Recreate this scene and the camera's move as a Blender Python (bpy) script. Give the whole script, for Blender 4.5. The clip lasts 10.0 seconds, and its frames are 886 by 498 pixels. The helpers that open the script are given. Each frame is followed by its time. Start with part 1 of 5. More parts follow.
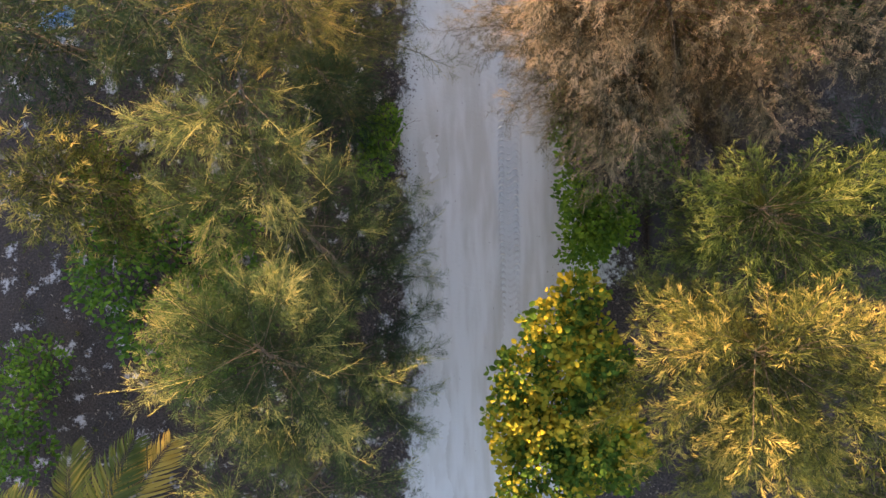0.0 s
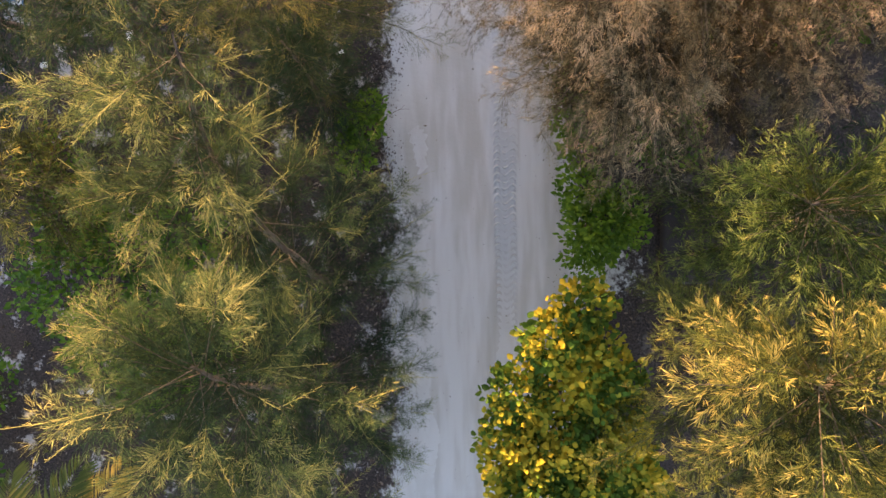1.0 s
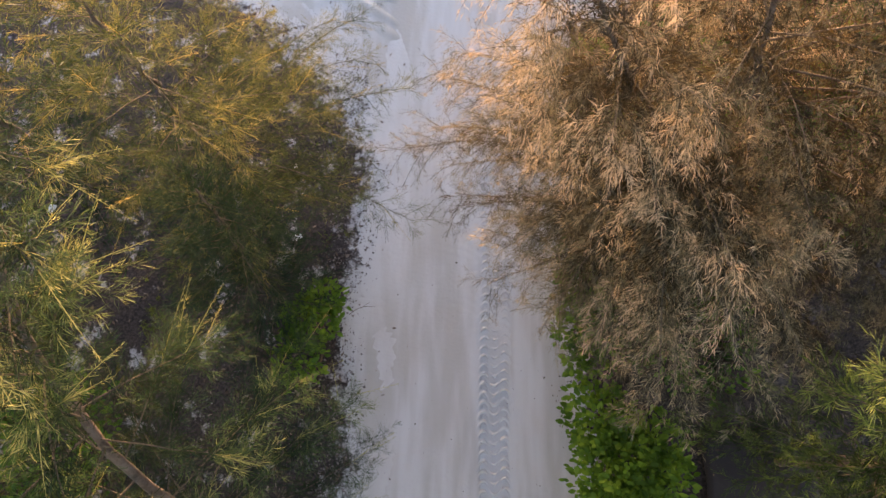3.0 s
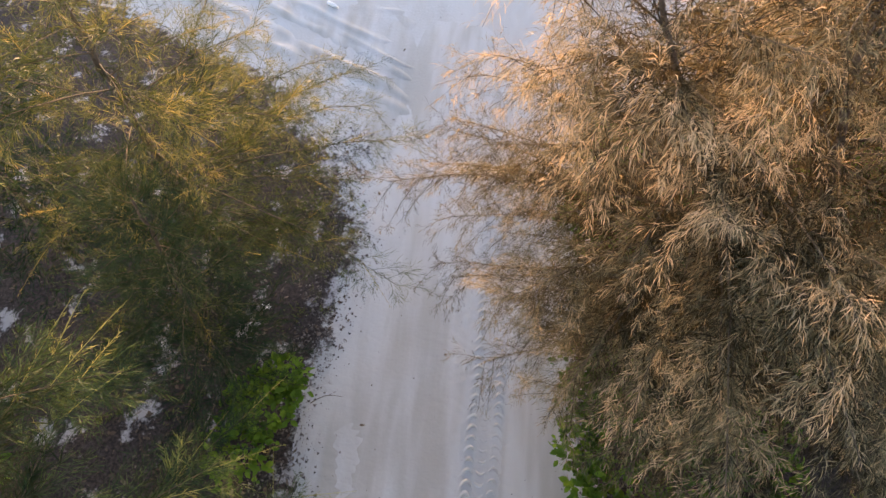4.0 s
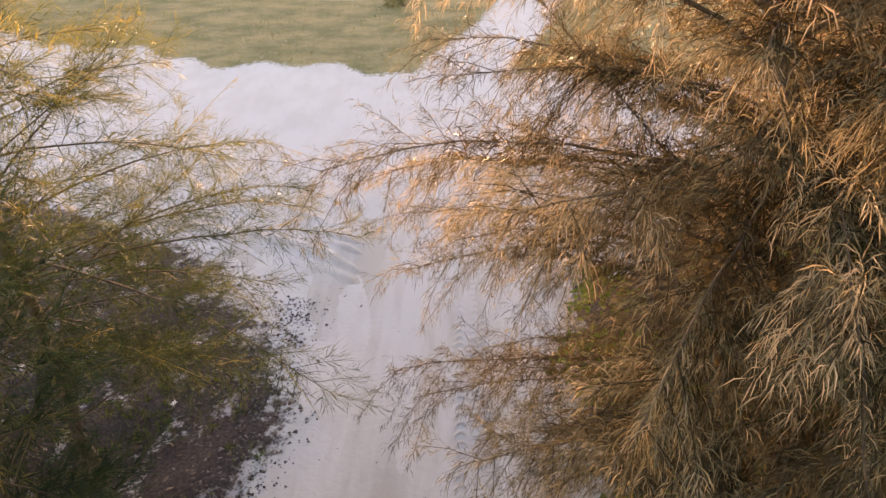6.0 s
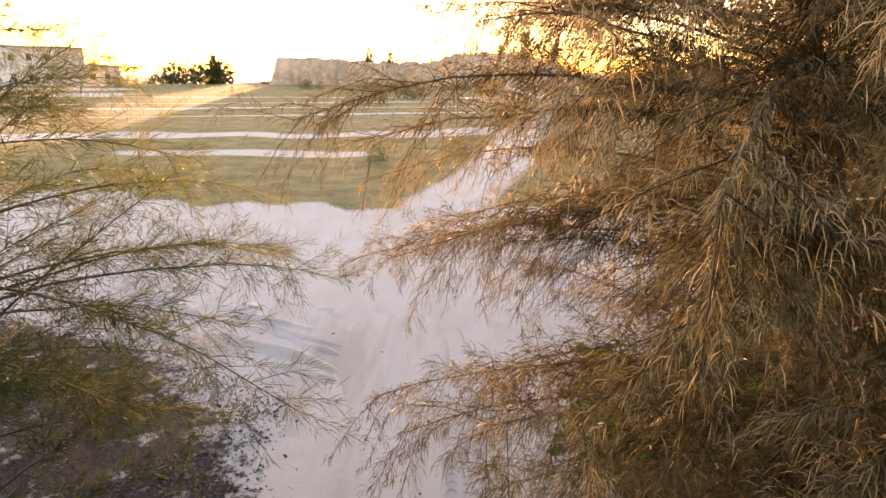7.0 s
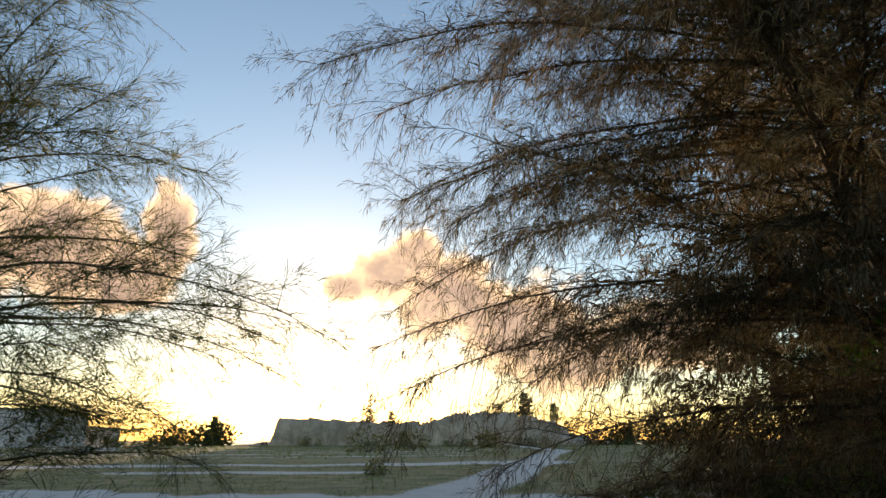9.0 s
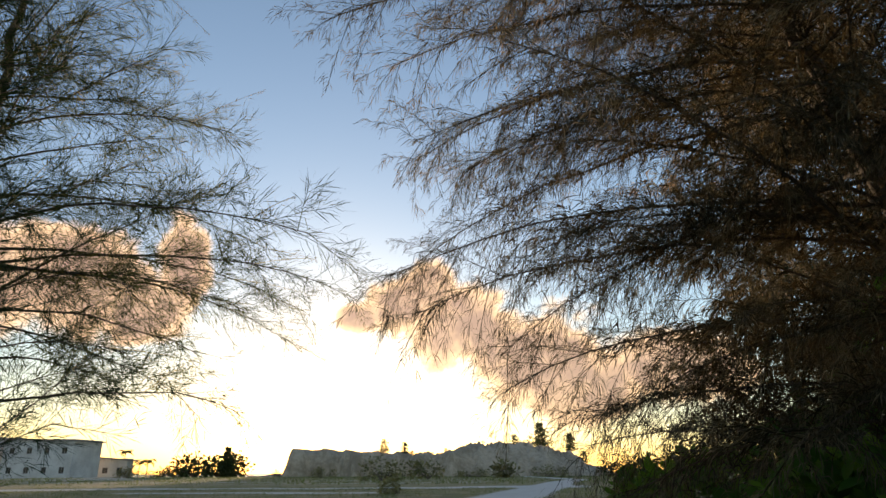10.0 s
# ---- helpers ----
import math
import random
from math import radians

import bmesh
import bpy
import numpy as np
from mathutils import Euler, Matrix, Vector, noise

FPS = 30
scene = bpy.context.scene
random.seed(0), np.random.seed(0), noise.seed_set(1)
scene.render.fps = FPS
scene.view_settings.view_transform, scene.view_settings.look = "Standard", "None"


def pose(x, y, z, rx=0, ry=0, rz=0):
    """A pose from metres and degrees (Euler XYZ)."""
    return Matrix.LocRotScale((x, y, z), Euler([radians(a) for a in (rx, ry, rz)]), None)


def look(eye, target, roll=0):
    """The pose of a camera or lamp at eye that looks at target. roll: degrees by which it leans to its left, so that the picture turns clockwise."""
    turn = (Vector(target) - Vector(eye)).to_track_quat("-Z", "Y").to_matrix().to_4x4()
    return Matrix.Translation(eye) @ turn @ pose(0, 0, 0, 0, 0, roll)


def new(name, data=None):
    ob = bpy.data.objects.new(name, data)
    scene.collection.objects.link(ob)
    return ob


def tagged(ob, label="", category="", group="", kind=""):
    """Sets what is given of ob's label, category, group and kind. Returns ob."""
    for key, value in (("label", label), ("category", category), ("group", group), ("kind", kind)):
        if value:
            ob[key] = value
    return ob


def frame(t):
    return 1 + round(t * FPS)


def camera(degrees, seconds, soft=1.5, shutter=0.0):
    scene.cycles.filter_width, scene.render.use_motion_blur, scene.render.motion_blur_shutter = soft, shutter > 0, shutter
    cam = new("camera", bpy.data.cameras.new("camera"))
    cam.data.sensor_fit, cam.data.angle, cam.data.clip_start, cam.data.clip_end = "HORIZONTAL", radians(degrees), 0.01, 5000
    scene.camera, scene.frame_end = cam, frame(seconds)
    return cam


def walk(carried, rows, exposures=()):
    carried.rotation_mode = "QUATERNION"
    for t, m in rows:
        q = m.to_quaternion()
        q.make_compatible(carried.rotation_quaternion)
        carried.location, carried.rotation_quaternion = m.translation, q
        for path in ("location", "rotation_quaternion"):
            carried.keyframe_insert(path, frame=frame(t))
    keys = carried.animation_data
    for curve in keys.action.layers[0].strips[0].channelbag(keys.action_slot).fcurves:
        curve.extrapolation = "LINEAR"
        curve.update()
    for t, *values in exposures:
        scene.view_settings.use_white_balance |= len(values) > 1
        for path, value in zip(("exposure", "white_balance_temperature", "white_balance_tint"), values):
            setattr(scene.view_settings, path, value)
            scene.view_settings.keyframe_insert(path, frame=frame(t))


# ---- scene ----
cam = camera(69.1, 10.0)
PATH = [
    (0.0, -0.134, 0.239, 10.719, -1.819, 4.638, -1.123),
    (0.5, -0.087, 0.213, 10.167, -1.890, 4.616, -1.014),
    (1.0, -0.071, 0.200, 9.622, -1.541, 4.547, -0.892),
    (1.5, -0.073, 0.196, 9.084, 0.638, 4.303, -0.745),
    (2.0, -0.074, 0.191, 8.550, 6.591, 4.721, -0.697),
    (2.5, -0.047, 0.187, 8.015, 13.381, 4.996, -0.712),
    (2.7, -0.026, 0.185, 7.794, 15.754, 4.426, -0.095),
    (3.8, 0.024, 0.078, 6.445, 29.656, 1.655, 5.996),
    (4.0, 0.030, 0.069, 6.217, 31.815, 1.023, 6.632),
    (4.5, 0.043, 0.073, 5.674, 37.509, -0.056, 6.339),
    (5.0, 0.047, 0.059, 5.123, 44.270, -0.241, 5.054),
    (5.2, 0.048, 0.049, 4.898, 47.114, -0.290, 4.684),
    (6.3, -0.046, 0.036, 3.667, 63.696, -0.545, 2.104),
    (6.5, -0.049, 0.044, 3.473, 66.652, -0.468, 1.569),
    (7.0, -0.062, 0.070, 2.986, 74.606, -0.340, 0.902),
    (7.5, -0.035, 0.072, 2.539, 82.875, -0.648, 1.383),
    (8.0, -0.015, 0.058, 2.046, 91.374, -0.059, 1.389),
    (8.5, -0.040, 0.030, 1.543, 100.013, 0.039, 1.424),
    (9.0, -0.080, 0.040, 1.118, 106.525, 0.171, 0.946),
    (9.5, -0.075, 0.068, 0.850, 108.663, -0.111, 1.137),
    (10.0, -0.080, 0.062, 0.657, 109.217, 0.181, 2.170),
]
# stops, kelvin and tint along the way
EXPOSURES = [(0.0, 3.12, 7600, 33), (1.5, 3.24, 7900, 36), (2.5, 3.28, 8000, 38), (4.5, 3.32, 7800, 35), (6.5, 3.32, 9700, 44), (7.5, 2.95, 10000, 43), (8.2, 2.13, 8600, 30), (8.7, 1.36, 6500, 14), (10.0, 1.08, 6500, 17)]
SUN_POWER = 2.5
SKY_POWER = 0.14
GLOW = (0.10, 0.16, (1.0, 0.72, 0.40))
CLOUD_RIM, CLOUD_CORE = (0.88, 0.58, 0.29), (0.31, 0.20, 0.128)
CLOUDS = [(-9.5, 13.0, 2.6, 1.6), (-6.0, 14.0, 4.2, 3.0), (-3.5, 15.8, 3.0, 2.8), (0.0, 12.2, 6.6, 4.4), (5.0, 9.6, 7.2, 5.0), (10.5, 7.0, 7.0, 3.6), (-25.0, 16.2, 2.6, 5.0), (-27.5, 13.2, 4.0, 3.6), (-33.0, 14.6, 6.5, 5.0), (-41.0, 14.0, 8.0, 5.5), (18.0, 8.0, 7.0, 3.6)]
walk(cam, [(t, pose(*p)) for t, *p in PATH], EXPOSURES)

# ---- sky and sun ----
SUN_AZ, SUN_EL = -11.0, 1.6
SUN_DIR = Vector((math.sin(radians(SUN_AZ)) * math.cos(radians(SUN_EL)), math.cos(radians(SUN_AZ)) * math.cos(radians(SUN_EL)), math.sin(radians(SUN_EL))))
sun = new("sun", bpy.data.lights.new("sun", "SUN"))
sun.data.energy, sun.data.angle, sun.data.color = SUN_POWER, radians(0.6), (1.0, 0.73, 0.42)
sun.matrix_world = look(SUN_DIR * 50, (0, 0, 0))


class Nodes:
    """A small wrapper to write node trees in few lines."""

    def __init__(self, tree):
        self.tree = tree
        tree.nodes.clear()

    def add(self, kind):
        return self.tree.nodes.new(kind)

    def vec(self, op):
        node = self.tree.nodes.new("ShaderNodeVectorMath")
        node.operation = op
        return node

    def link(self, a, b):
        self.tree.links.new(a, b)

    def put(self, socket, value):
        if isinstance(value, bpy.types.NodeSocket):
            self.link(value, socket)
        else:
            socket.default_value = value

    def math(self, op, a, b=0.0, clamp=False):
        n = self.tree.nodes.new("ShaderNodeMath")
        n.operation, n.use_clamp = op, clamp
        self.put(n.inputs[0], a), self.put(n.inputs[1], b)
        return n.outputs[0]

    def mix(self, f, a, b):
        n = self.tree.nodes.new("ShaderNodeMix")
        n.data_type = "RGBA"
        self.put(n.inputs[0], f)
        for s, v in ((n.inputs[6], a), (n.inputs[7], b)):
            self.put(s, v if isinstance(v, bpy.types.NodeSocket) else (*v, 1.0))
        return n.outputs[2]

    def noise(self, vec, scale, detail=4.0, rough=0.55):
        n = self.tree.nodes.new("ShaderNodeTexNoise")
        self.put(n.inputs["Vector"], vec)
        n.inputs["Scale"].default_value, n.inputs["Detail"].default_value, n.inputs["Roughness"].default_value = scale, detail, rough
        return n.outputs[0]

    def ramp(self, f, lo, hi, a=0.0, b=1.0):
        n = self.tree.nodes.new("ShaderNodeMapRange")
        n.interpolation_type = "SMOOTHSTEP"
        self.put(n.inputs[0], f)
        for i, v in zip((1, 2, 3, 4), (lo, hi, a, b)):
            n.inputs[i].default_value = v
        return n.outputs[0]


world = bpy.data.worlds.new("sky")
scene.world = world
world.use_nodes = True
N = Nodes(world.node_tree)
sky = N.add("ShaderNodeTexSky")
sky.sky_type, sky.sun_disc = "NISHITA", False
sky.sun_elevation, sky.sun_rotation = radians(SUN_EL + 3.0), radians(SUN_AZ)
sky.altitude, sky.air_density, sky.dust_density, sky.ozone_density = 0.0, 1.0, 0.25, 1.6
tc = N.add("ShaderNodeTexCoord")
sep = N.add("ShaderNodeSeparateXYZ")
N.link(tc.outputs["Generated"], sep.inputs[0])
AZ = N.math("MULTIPLY", N.math("ARCTAN2", sep.outputs[0], sep.outputs[1]), 57.2958)
EL = N.math("MULTIPLY", N.math("ARCSINE", sep.outputs[2]), 57.2958)
ragged = N.math("MULTIPLY", N.math("SUBTRACT", N.noise(tc.outputs["Generated"], 11.0, 7.0, 0.6), 0.5), 2.6)
fine = N.math("MULTIPLY", N.math("SUBTRACT", N.noise(tc.outputs["Generated"], 40.0, 5.0, 0.6), 0.5), 0.9)


def bank(az, el, wide, high):
    """One cumulus lump of the evening sky: 1 at its middle, 0 at its rim."""
    a = N.math("DIVIDE", N.math("SUBTRACT", AZ, az), wide)
    e = N.math("DIVIDE", N.math("SUBTRACT", EL, el), high)
    return N.math("SUBTRACT", 1.0, N.math("SQRT", N.math("ADD", N.math("MULTIPLY", a, a), N.math("MULTIPLY", e, e))))


cloud = None
for lump in CLOUDS:
    b = bank(*lump)
    if cloud is None:
        cloud = b
    else:
        cloud = N.math("SMOOTH_MAX", cloud, b)
        cloud.node.inputs[2].default_value = 0.35
cloud = N.math("ADD", cloud, N.math("MULTIPLY", N.math("ADD", ragged, fine), 0.55))
cover = N.ramp(cloud, 0.0, 0.30)
core = N.math("MULTIPLY", N.ramp(cloud, 0.04, 0.62), N.ramp(N.noise(tc.outputs["Generated"], 24.0, 6.0, 0.65), 0.25, 0.6, 0.55, 1.0))
# the bright evening air round the low sun
da = N.math("MULTIPLY", N.math("SUBTRACT", AZ, SUN_AZ), GLOW[0])
de = N.math("MULTIPLY", N.math("SUBTRACT", EL, 4.0), GLOW[1])
glow = N.math("EXPONENT", N.math("MULTIPLY", N.math("ADD", N.math("MULTIPLY", da, da), N.math("MULTIPLY", de, de)), -1.0))
sky_light = N.vec("SCALE")
N.link(sky.outputs[0], sky_light.inputs[0])
sky_light.inputs[3].default_value = SKY_POWER
aureole = N.vec("SCALE")
aureole.inputs[0].default_value = GLOW[2]
N.link(glow, aureole.inputs[3])
clear = N.vec("ADD")
N.link(sky_light.outputs[0], clear.inputs[0]), N.link(aureole.outputs[0], clear.inputs[1])
body = N.mix(core, CLOUD_RIM, CLOUD_CORE)
lit = N.vec("SCALE")
N.link(body, lit.inputs[0])
N.link(N.math("ADD", 1.0, N.math("MULTIPLY", glow, 0.55)), lit.inputs[3])
whole = N.mix(N.math("MULTIPLY", cover, 0.93), clear.outputs[0], lit.outputs[0])
bg = N.add("ShaderNodeBackground")
N.link(whole, bg.inputs[0])
bg.inputs[1].default_value = 1.0
N.link(bg.outputs[0], N.add("ShaderNodeOutputWorld").inputs[0])


# ---- materials ----
def material(name, rough=0.8):
    m = bpy.data.materials.new(name)
    m.use_nodes = True
    n = Nodes(m.node_tree)
    s = n.add("ShaderNodeBsdfPrincipled")
    s.inputs["Roughness"].default_value = rough
    out = n.add("ShaderNodeOutputMaterial")
    n.link(s.outputs[0], out.inputs[0])
    return m, n, s, out


def bump(n, s, height, strength=0.3, distance=0.02):
    b = n.add("ShaderNodeBump")
    b.inputs["Strength"].default_value, b.inputs["Distance"].default_value = strength, distance
    n.link(height, b.inputs["Height"])
    n.link(b.outputs[0], s.inputs["Normal"])


def place(n):
    return n.add("ShaderNodeNewGeometry").outputs["Position"]


def speckled(name, a, b, scale, rough=0.85, fine=None, strength=0.3, distance=0.02):
    """Two colours mixed by coarse and fine noise, with relief."""
    m, n, s, _ = material(name, rough)
    p = place(n)
    coarse = n.noise(p, scale, 5.0)
    small = n.noise(p, fine or scale * 14, 4.0, 0.7)
    f = n.ramp(n.math("ADD", n.math("MULTIPLY", coarse, 0.6), n.math("MULTIPLY", small, 0.4)), 0.36, 0.64)
    n.link(n.mix(f, a, b), s.inputs["Base Color"])
    bump(n, s, n.math("ADD", coarse, n.math("MULTIPLY", small, 0.5)), strength, distance)
    return m


def foliage(name, shades, through_light, rough=0.6, clump=4.5, through_share=0.35, young=0.0):
    """Leaves or needles: each one its own shade, drifting in clumps, with light let through."""
    m, n, s, out = material(name, rough)
    geo = n.add("ShaderNodeNewGeometry")
    drift = n.noise(geo.outputs["Position"], clump, 3.0)
    f = n.math("ADD", n.math("MULTIPLY", geo.outputs["Random Per Island"], 0.55), n.math("MULTIPLY", n.ramp(drift, 0.35, 0.65), 0.45))
    # young: weight of the painted light, gold for sunlit tips, dark for shaded insides
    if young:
        crown_light = n.add("ShaderNodeAttribute")
        crown_light.attribute_name = "growth_and_light"
        f = n.math("ADD", n.math("MULTIPLY", f, 1.0 - young), n.math("MULTIPLY", crown_light.outputs["Fac"], young))
    r = n.add("ShaderNodeValToRGB")
    while len(r.color_ramp.elements) < len(shades):
        r.color_ramp.elements.new(0.5)
    for e, (at, c) in zip(r.color_ramp.elements, shades):
        e.position, e.color = at, (*c, 1.0)
    n.link(f, r.inputs[0])
    n.link(r.outputs[0], s.inputs["Base Color"])
    s.inputs["Specular IOR Level"].default_value = 0.12 if young else 0.18
    t = n.add("ShaderNodeBsdfTranslucent")
    n.link(n.mix(0.25, r.outputs[0], through_light), t.inputs[0])
    mx = n.add("ShaderNodeMixShader")
    mx.inputs[0].default_value = through_share
    n.link(s.outputs[0], mx.inputs[1]), n.link(t.outputs[0], mx.inputs[2])
    n.link(mx.outputs[0], out.inputs[0])
    return m


BARK = speckled("bark", (0.06, 0.043, 0.033), (0.15, 0.112, 0.088), 9.0, 0.9, 60.0, 0.6, 0.01)
TWIG = speckled("twig_bark", (0.055, 0.042, 0.028), (0.13, 0.095, 0.06), 14.0, 0.85, 90.0)
# dark ends stand for shaded crown insides, pale ends for golden sunlit growth
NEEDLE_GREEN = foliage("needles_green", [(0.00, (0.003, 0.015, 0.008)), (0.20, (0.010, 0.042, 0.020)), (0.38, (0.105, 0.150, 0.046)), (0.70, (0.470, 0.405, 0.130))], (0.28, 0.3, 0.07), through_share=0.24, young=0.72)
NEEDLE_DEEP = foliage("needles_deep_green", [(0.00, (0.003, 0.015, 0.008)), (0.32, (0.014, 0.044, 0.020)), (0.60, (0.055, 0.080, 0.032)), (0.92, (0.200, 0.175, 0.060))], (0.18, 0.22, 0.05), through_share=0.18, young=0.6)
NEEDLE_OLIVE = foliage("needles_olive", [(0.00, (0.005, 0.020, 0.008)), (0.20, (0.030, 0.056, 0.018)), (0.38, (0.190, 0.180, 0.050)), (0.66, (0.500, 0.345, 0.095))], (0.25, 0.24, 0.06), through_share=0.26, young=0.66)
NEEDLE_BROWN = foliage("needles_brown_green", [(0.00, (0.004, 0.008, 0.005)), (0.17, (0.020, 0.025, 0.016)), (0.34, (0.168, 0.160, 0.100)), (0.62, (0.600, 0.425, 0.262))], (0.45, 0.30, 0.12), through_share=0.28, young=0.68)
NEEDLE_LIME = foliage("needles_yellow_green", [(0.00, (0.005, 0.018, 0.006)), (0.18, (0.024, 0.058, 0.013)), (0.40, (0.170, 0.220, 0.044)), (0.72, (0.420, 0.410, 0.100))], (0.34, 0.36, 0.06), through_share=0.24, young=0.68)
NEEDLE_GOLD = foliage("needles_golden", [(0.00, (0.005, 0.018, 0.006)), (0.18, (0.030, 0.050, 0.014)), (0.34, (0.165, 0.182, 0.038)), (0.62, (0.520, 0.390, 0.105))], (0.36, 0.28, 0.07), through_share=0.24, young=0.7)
# one leaf green in two tones, the darker with the trees' shade put in
LEAF_SHADED = foliage("leaves_shaded_green", [(0.0, (0.018, 0.060, 0.008)), (0.5, (0.050, 0.135, 0.014)), (1.0, (0.15, 0.27, 0.025))], (0.15, 0.33, 0.03), 0.6, 2.5, 0.25)
LEAF_BRIGHT = foliage("leaves_bright_green", [(0.0, (0.030, 0.085, 0.010)), (0.5, (0.085, 0.180, 0.018)), (1.0, (0.21, 0.33, 0.03))], (0.20, 0.40, 0.03), 0.6, 3.5, 0.3)
LEAF_YELLOW = foliage("leaves_yellowing", [(0.0, (0.030, 0.080, 0.014)), (0.40, (0.075, 0.155, 0.020)), (0.52, (0.31, 0.29, 0.03)), (0.85, (0.53, 0.38, 0.035))], (0.34, 0.32, 0.04), 1.0, 1.3, 0.2)
SCRUB = foliage("leaves_dry_scrub", [(0.0, (0.09, 0.095, 0.04)), (0.5, (0.19, 0.18, 0.075)), (1.0, (0.32, 0.27, 0.13))], (0.2, 0.18, 0.06), 0.8, 0.6, 0.2)
LEAF_DULL = foliage("leaves_dull_far", [(0.0, (0.03, 0.05, 0.02)), (1.0, (0.09, 0.11, 0.04))], (0.15, 0.17, 0.05), 0.7, 0.3, 0.04)
PALM_LEAF = foliage("palm_leaflets", [(0.0, (0.028, 0.060, 0.014)), (0.6, (0.075, 0.110, 0.026)), (1.0, (0.20, 0.19, 0.045))], (0.2, 0.22, 0.05), 0.55, 0.8)
PALM_DRY = foliage("dry_palm_leaflets", [(0.0, (0.30, 0.20, 0.04)), (1.0, (0.62, 0.44, 0.10))], (0.4, 0.3, 0.08), 0.5, 0.8)
LITTER = foliage("dry_litter", [(0.0, (0.05, 0.035, 0.026)), (0.6, (0.13, 0.092, 0.07)), (1.0, (0.32, 0.26, 0.22))], (0.2, 0.14, 0.08), 0.9, 2.0, 0.1)
WEED = foliage("weeds", [(0.0, (0.06, 0.10, 0.02)), (1.0, (0.20, 0.22, 0.05))], (0.25, 0.28, 0.05), 0.7, 1.5)


# ---- mesh helpers ----
def mesh_of(name, verts, faces, mat, smooth=False):
    """A mesh from an array of places and a list of index arrays (rows of three or four)."""
    me = bpy.data.meshes.new(name)
    verts = np.asarray(verts, dtype=np.float32)
    loops = np.concatenate([np.asarray(f, dtype=np.int32).ravel() for f in faces])
    sizes = np.concatenate([np.full(len(f), f.shape[1], dtype=np.int32) for f in faces])
    starts = np.concatenate([[0], np.cumsum(sizes)[:-1]]).astype(np.int32)
    me.vertices.add(len(verts)), me.loops.add(len(loops)), me.polygons.add(len(sizes))
    me.vertices.foreach_set("co", verts.ravel())
    me.loops.foreach_set("vertex_index", loops)
    me.polygons.foreach_set("loop_start", starts)
    if smooth:
        me.polygons.foreach_set("use_smooth", np.ones(len(sizes), dtype=bool))
    me.update(calc_edges=True)
    me.materials.append(mat)
    return me


def mesh_part(name, verts, faces, mat, parent, label="", smooth=False):
    ob = new(name, mesh_of(name, verts, faces, mat, smooth))
    ob.parent = parent
    return tagged(ob, label)


def part(name, bm, mat, parent, label="", smooth=False):
    """Links a bmesh as one mesh object under a thing or part."""
    me = bpy.data.meshes.new(name)
    bm.to_mesh(me)
    bm.free()
    me.materials.append(mat)
    if smooth:
        for f in me.polygons:
            f.use_smooth = True
    ob = new(name, me)
    ob.parent = parent
    return tagged(ob, label)


def thing(name, label, category, group="", kind="", at=(0, 0, 0)):
    ob = new(name)
    ob.location = at
    ob.empty_display_size = 0.2
    return tagged(ob, label, category, group, kind)


def unit(v):
    return v / np.maximum(np.linalg.norm(v, axis=-1, keepdims=True), 1e-9)


def tubes(P, r, sides):
    """Tapered tubes along many polylines: P (n, k, 3), r (n, k)."""
    n, k, _ = P.shape
    T = unit(np.gradient(P, axis=1))
    ref = np.where(np.abs(T[..., 2:3]) < 0.85, np.array([0, 0, 1.0]), np.array([1.0, 0, 0]))
    U = unit(np.cross(T, ref))
    V = np.cross(T, U)
    a = 2 * np.pi * np.arange(sides) / sides
    ring = P[:, :, None] + r[:, :, None, None] * (np.cos(a)[:, None] * U[:, :, None] + np.sin(a)[:, None] * V[:, :, None])
    i = np.arange(n * k * sides).reshape(n, k, sides)
    A, B = i[:, :-1], np.roll(i, -1, 2)[:, :-1]
    C, D = np.roll(i, -1, 2)[:, 1:], i[:, 1:]
    return ring.reshape(-1, 3), np.stack([A, B, C, D], -1).reshape(-1, 4)


def blades(base, way, length, half, rng):
    """Fine single blades, each turned its own way."""
    n = len(base)
    side = unit(np.cross(way, rng.normal(0, 1, (n, 3)))) * half[:, None]
    v = np.stack([base - side, base + side, base + way * length[:, None]], 1).reshape(-1, 3)
    return v, np.arange(3 * n).reshape(n, 3)


def bent_needles(base, way, bent, length, half, rng):
    """Hair-fine needles that leave the twig one way and bend over to another: two triangles each."""
    n = len(base)
    side = unit(np.cross(way, rng.normal(0, 1, (n, 3)))) * half[:, None]
    mid = base + way * (0.45 * length)[:, None]
    v = np.stack([base, mid - side, mid + side, mid + bent * (0.55 * length)[:, None]], 1).reshape(-1, 3)
    o = 4 * np.arange(n)[:, None]
    return v, np.stack([o + np.array([[0, 1, 2]]), o + np.array([[1, 3, 2]])], 1).reshape(-1, 3)


def along(points, u):
    """Places at the shares u of a polyline, rounded through its points."""
    points = np.asarray(points, dtype=float)
    k = len(points)
    x = np.clip(np.asarray(u, dtype=float), 0, 1) * (k - 1)
    i = np.clip(np.floor(x).astype(int), 0, k - 2)
    f = (x - i)[..., None]
    p0, p1, p2, p3 = points[np.maximum(i - 1, 0)], points[i], points[i + 1], points[np.minimum(i + 2, k - 1)]
    return 0.5 * ((2 * p1) + (p2 - p0) * f + (2 * p0 - 5 * p1 + 4 * p2 - p3) * f ** 2 + (3 * p1 - p0 - 3 * p2 + p3) * f ** 3)


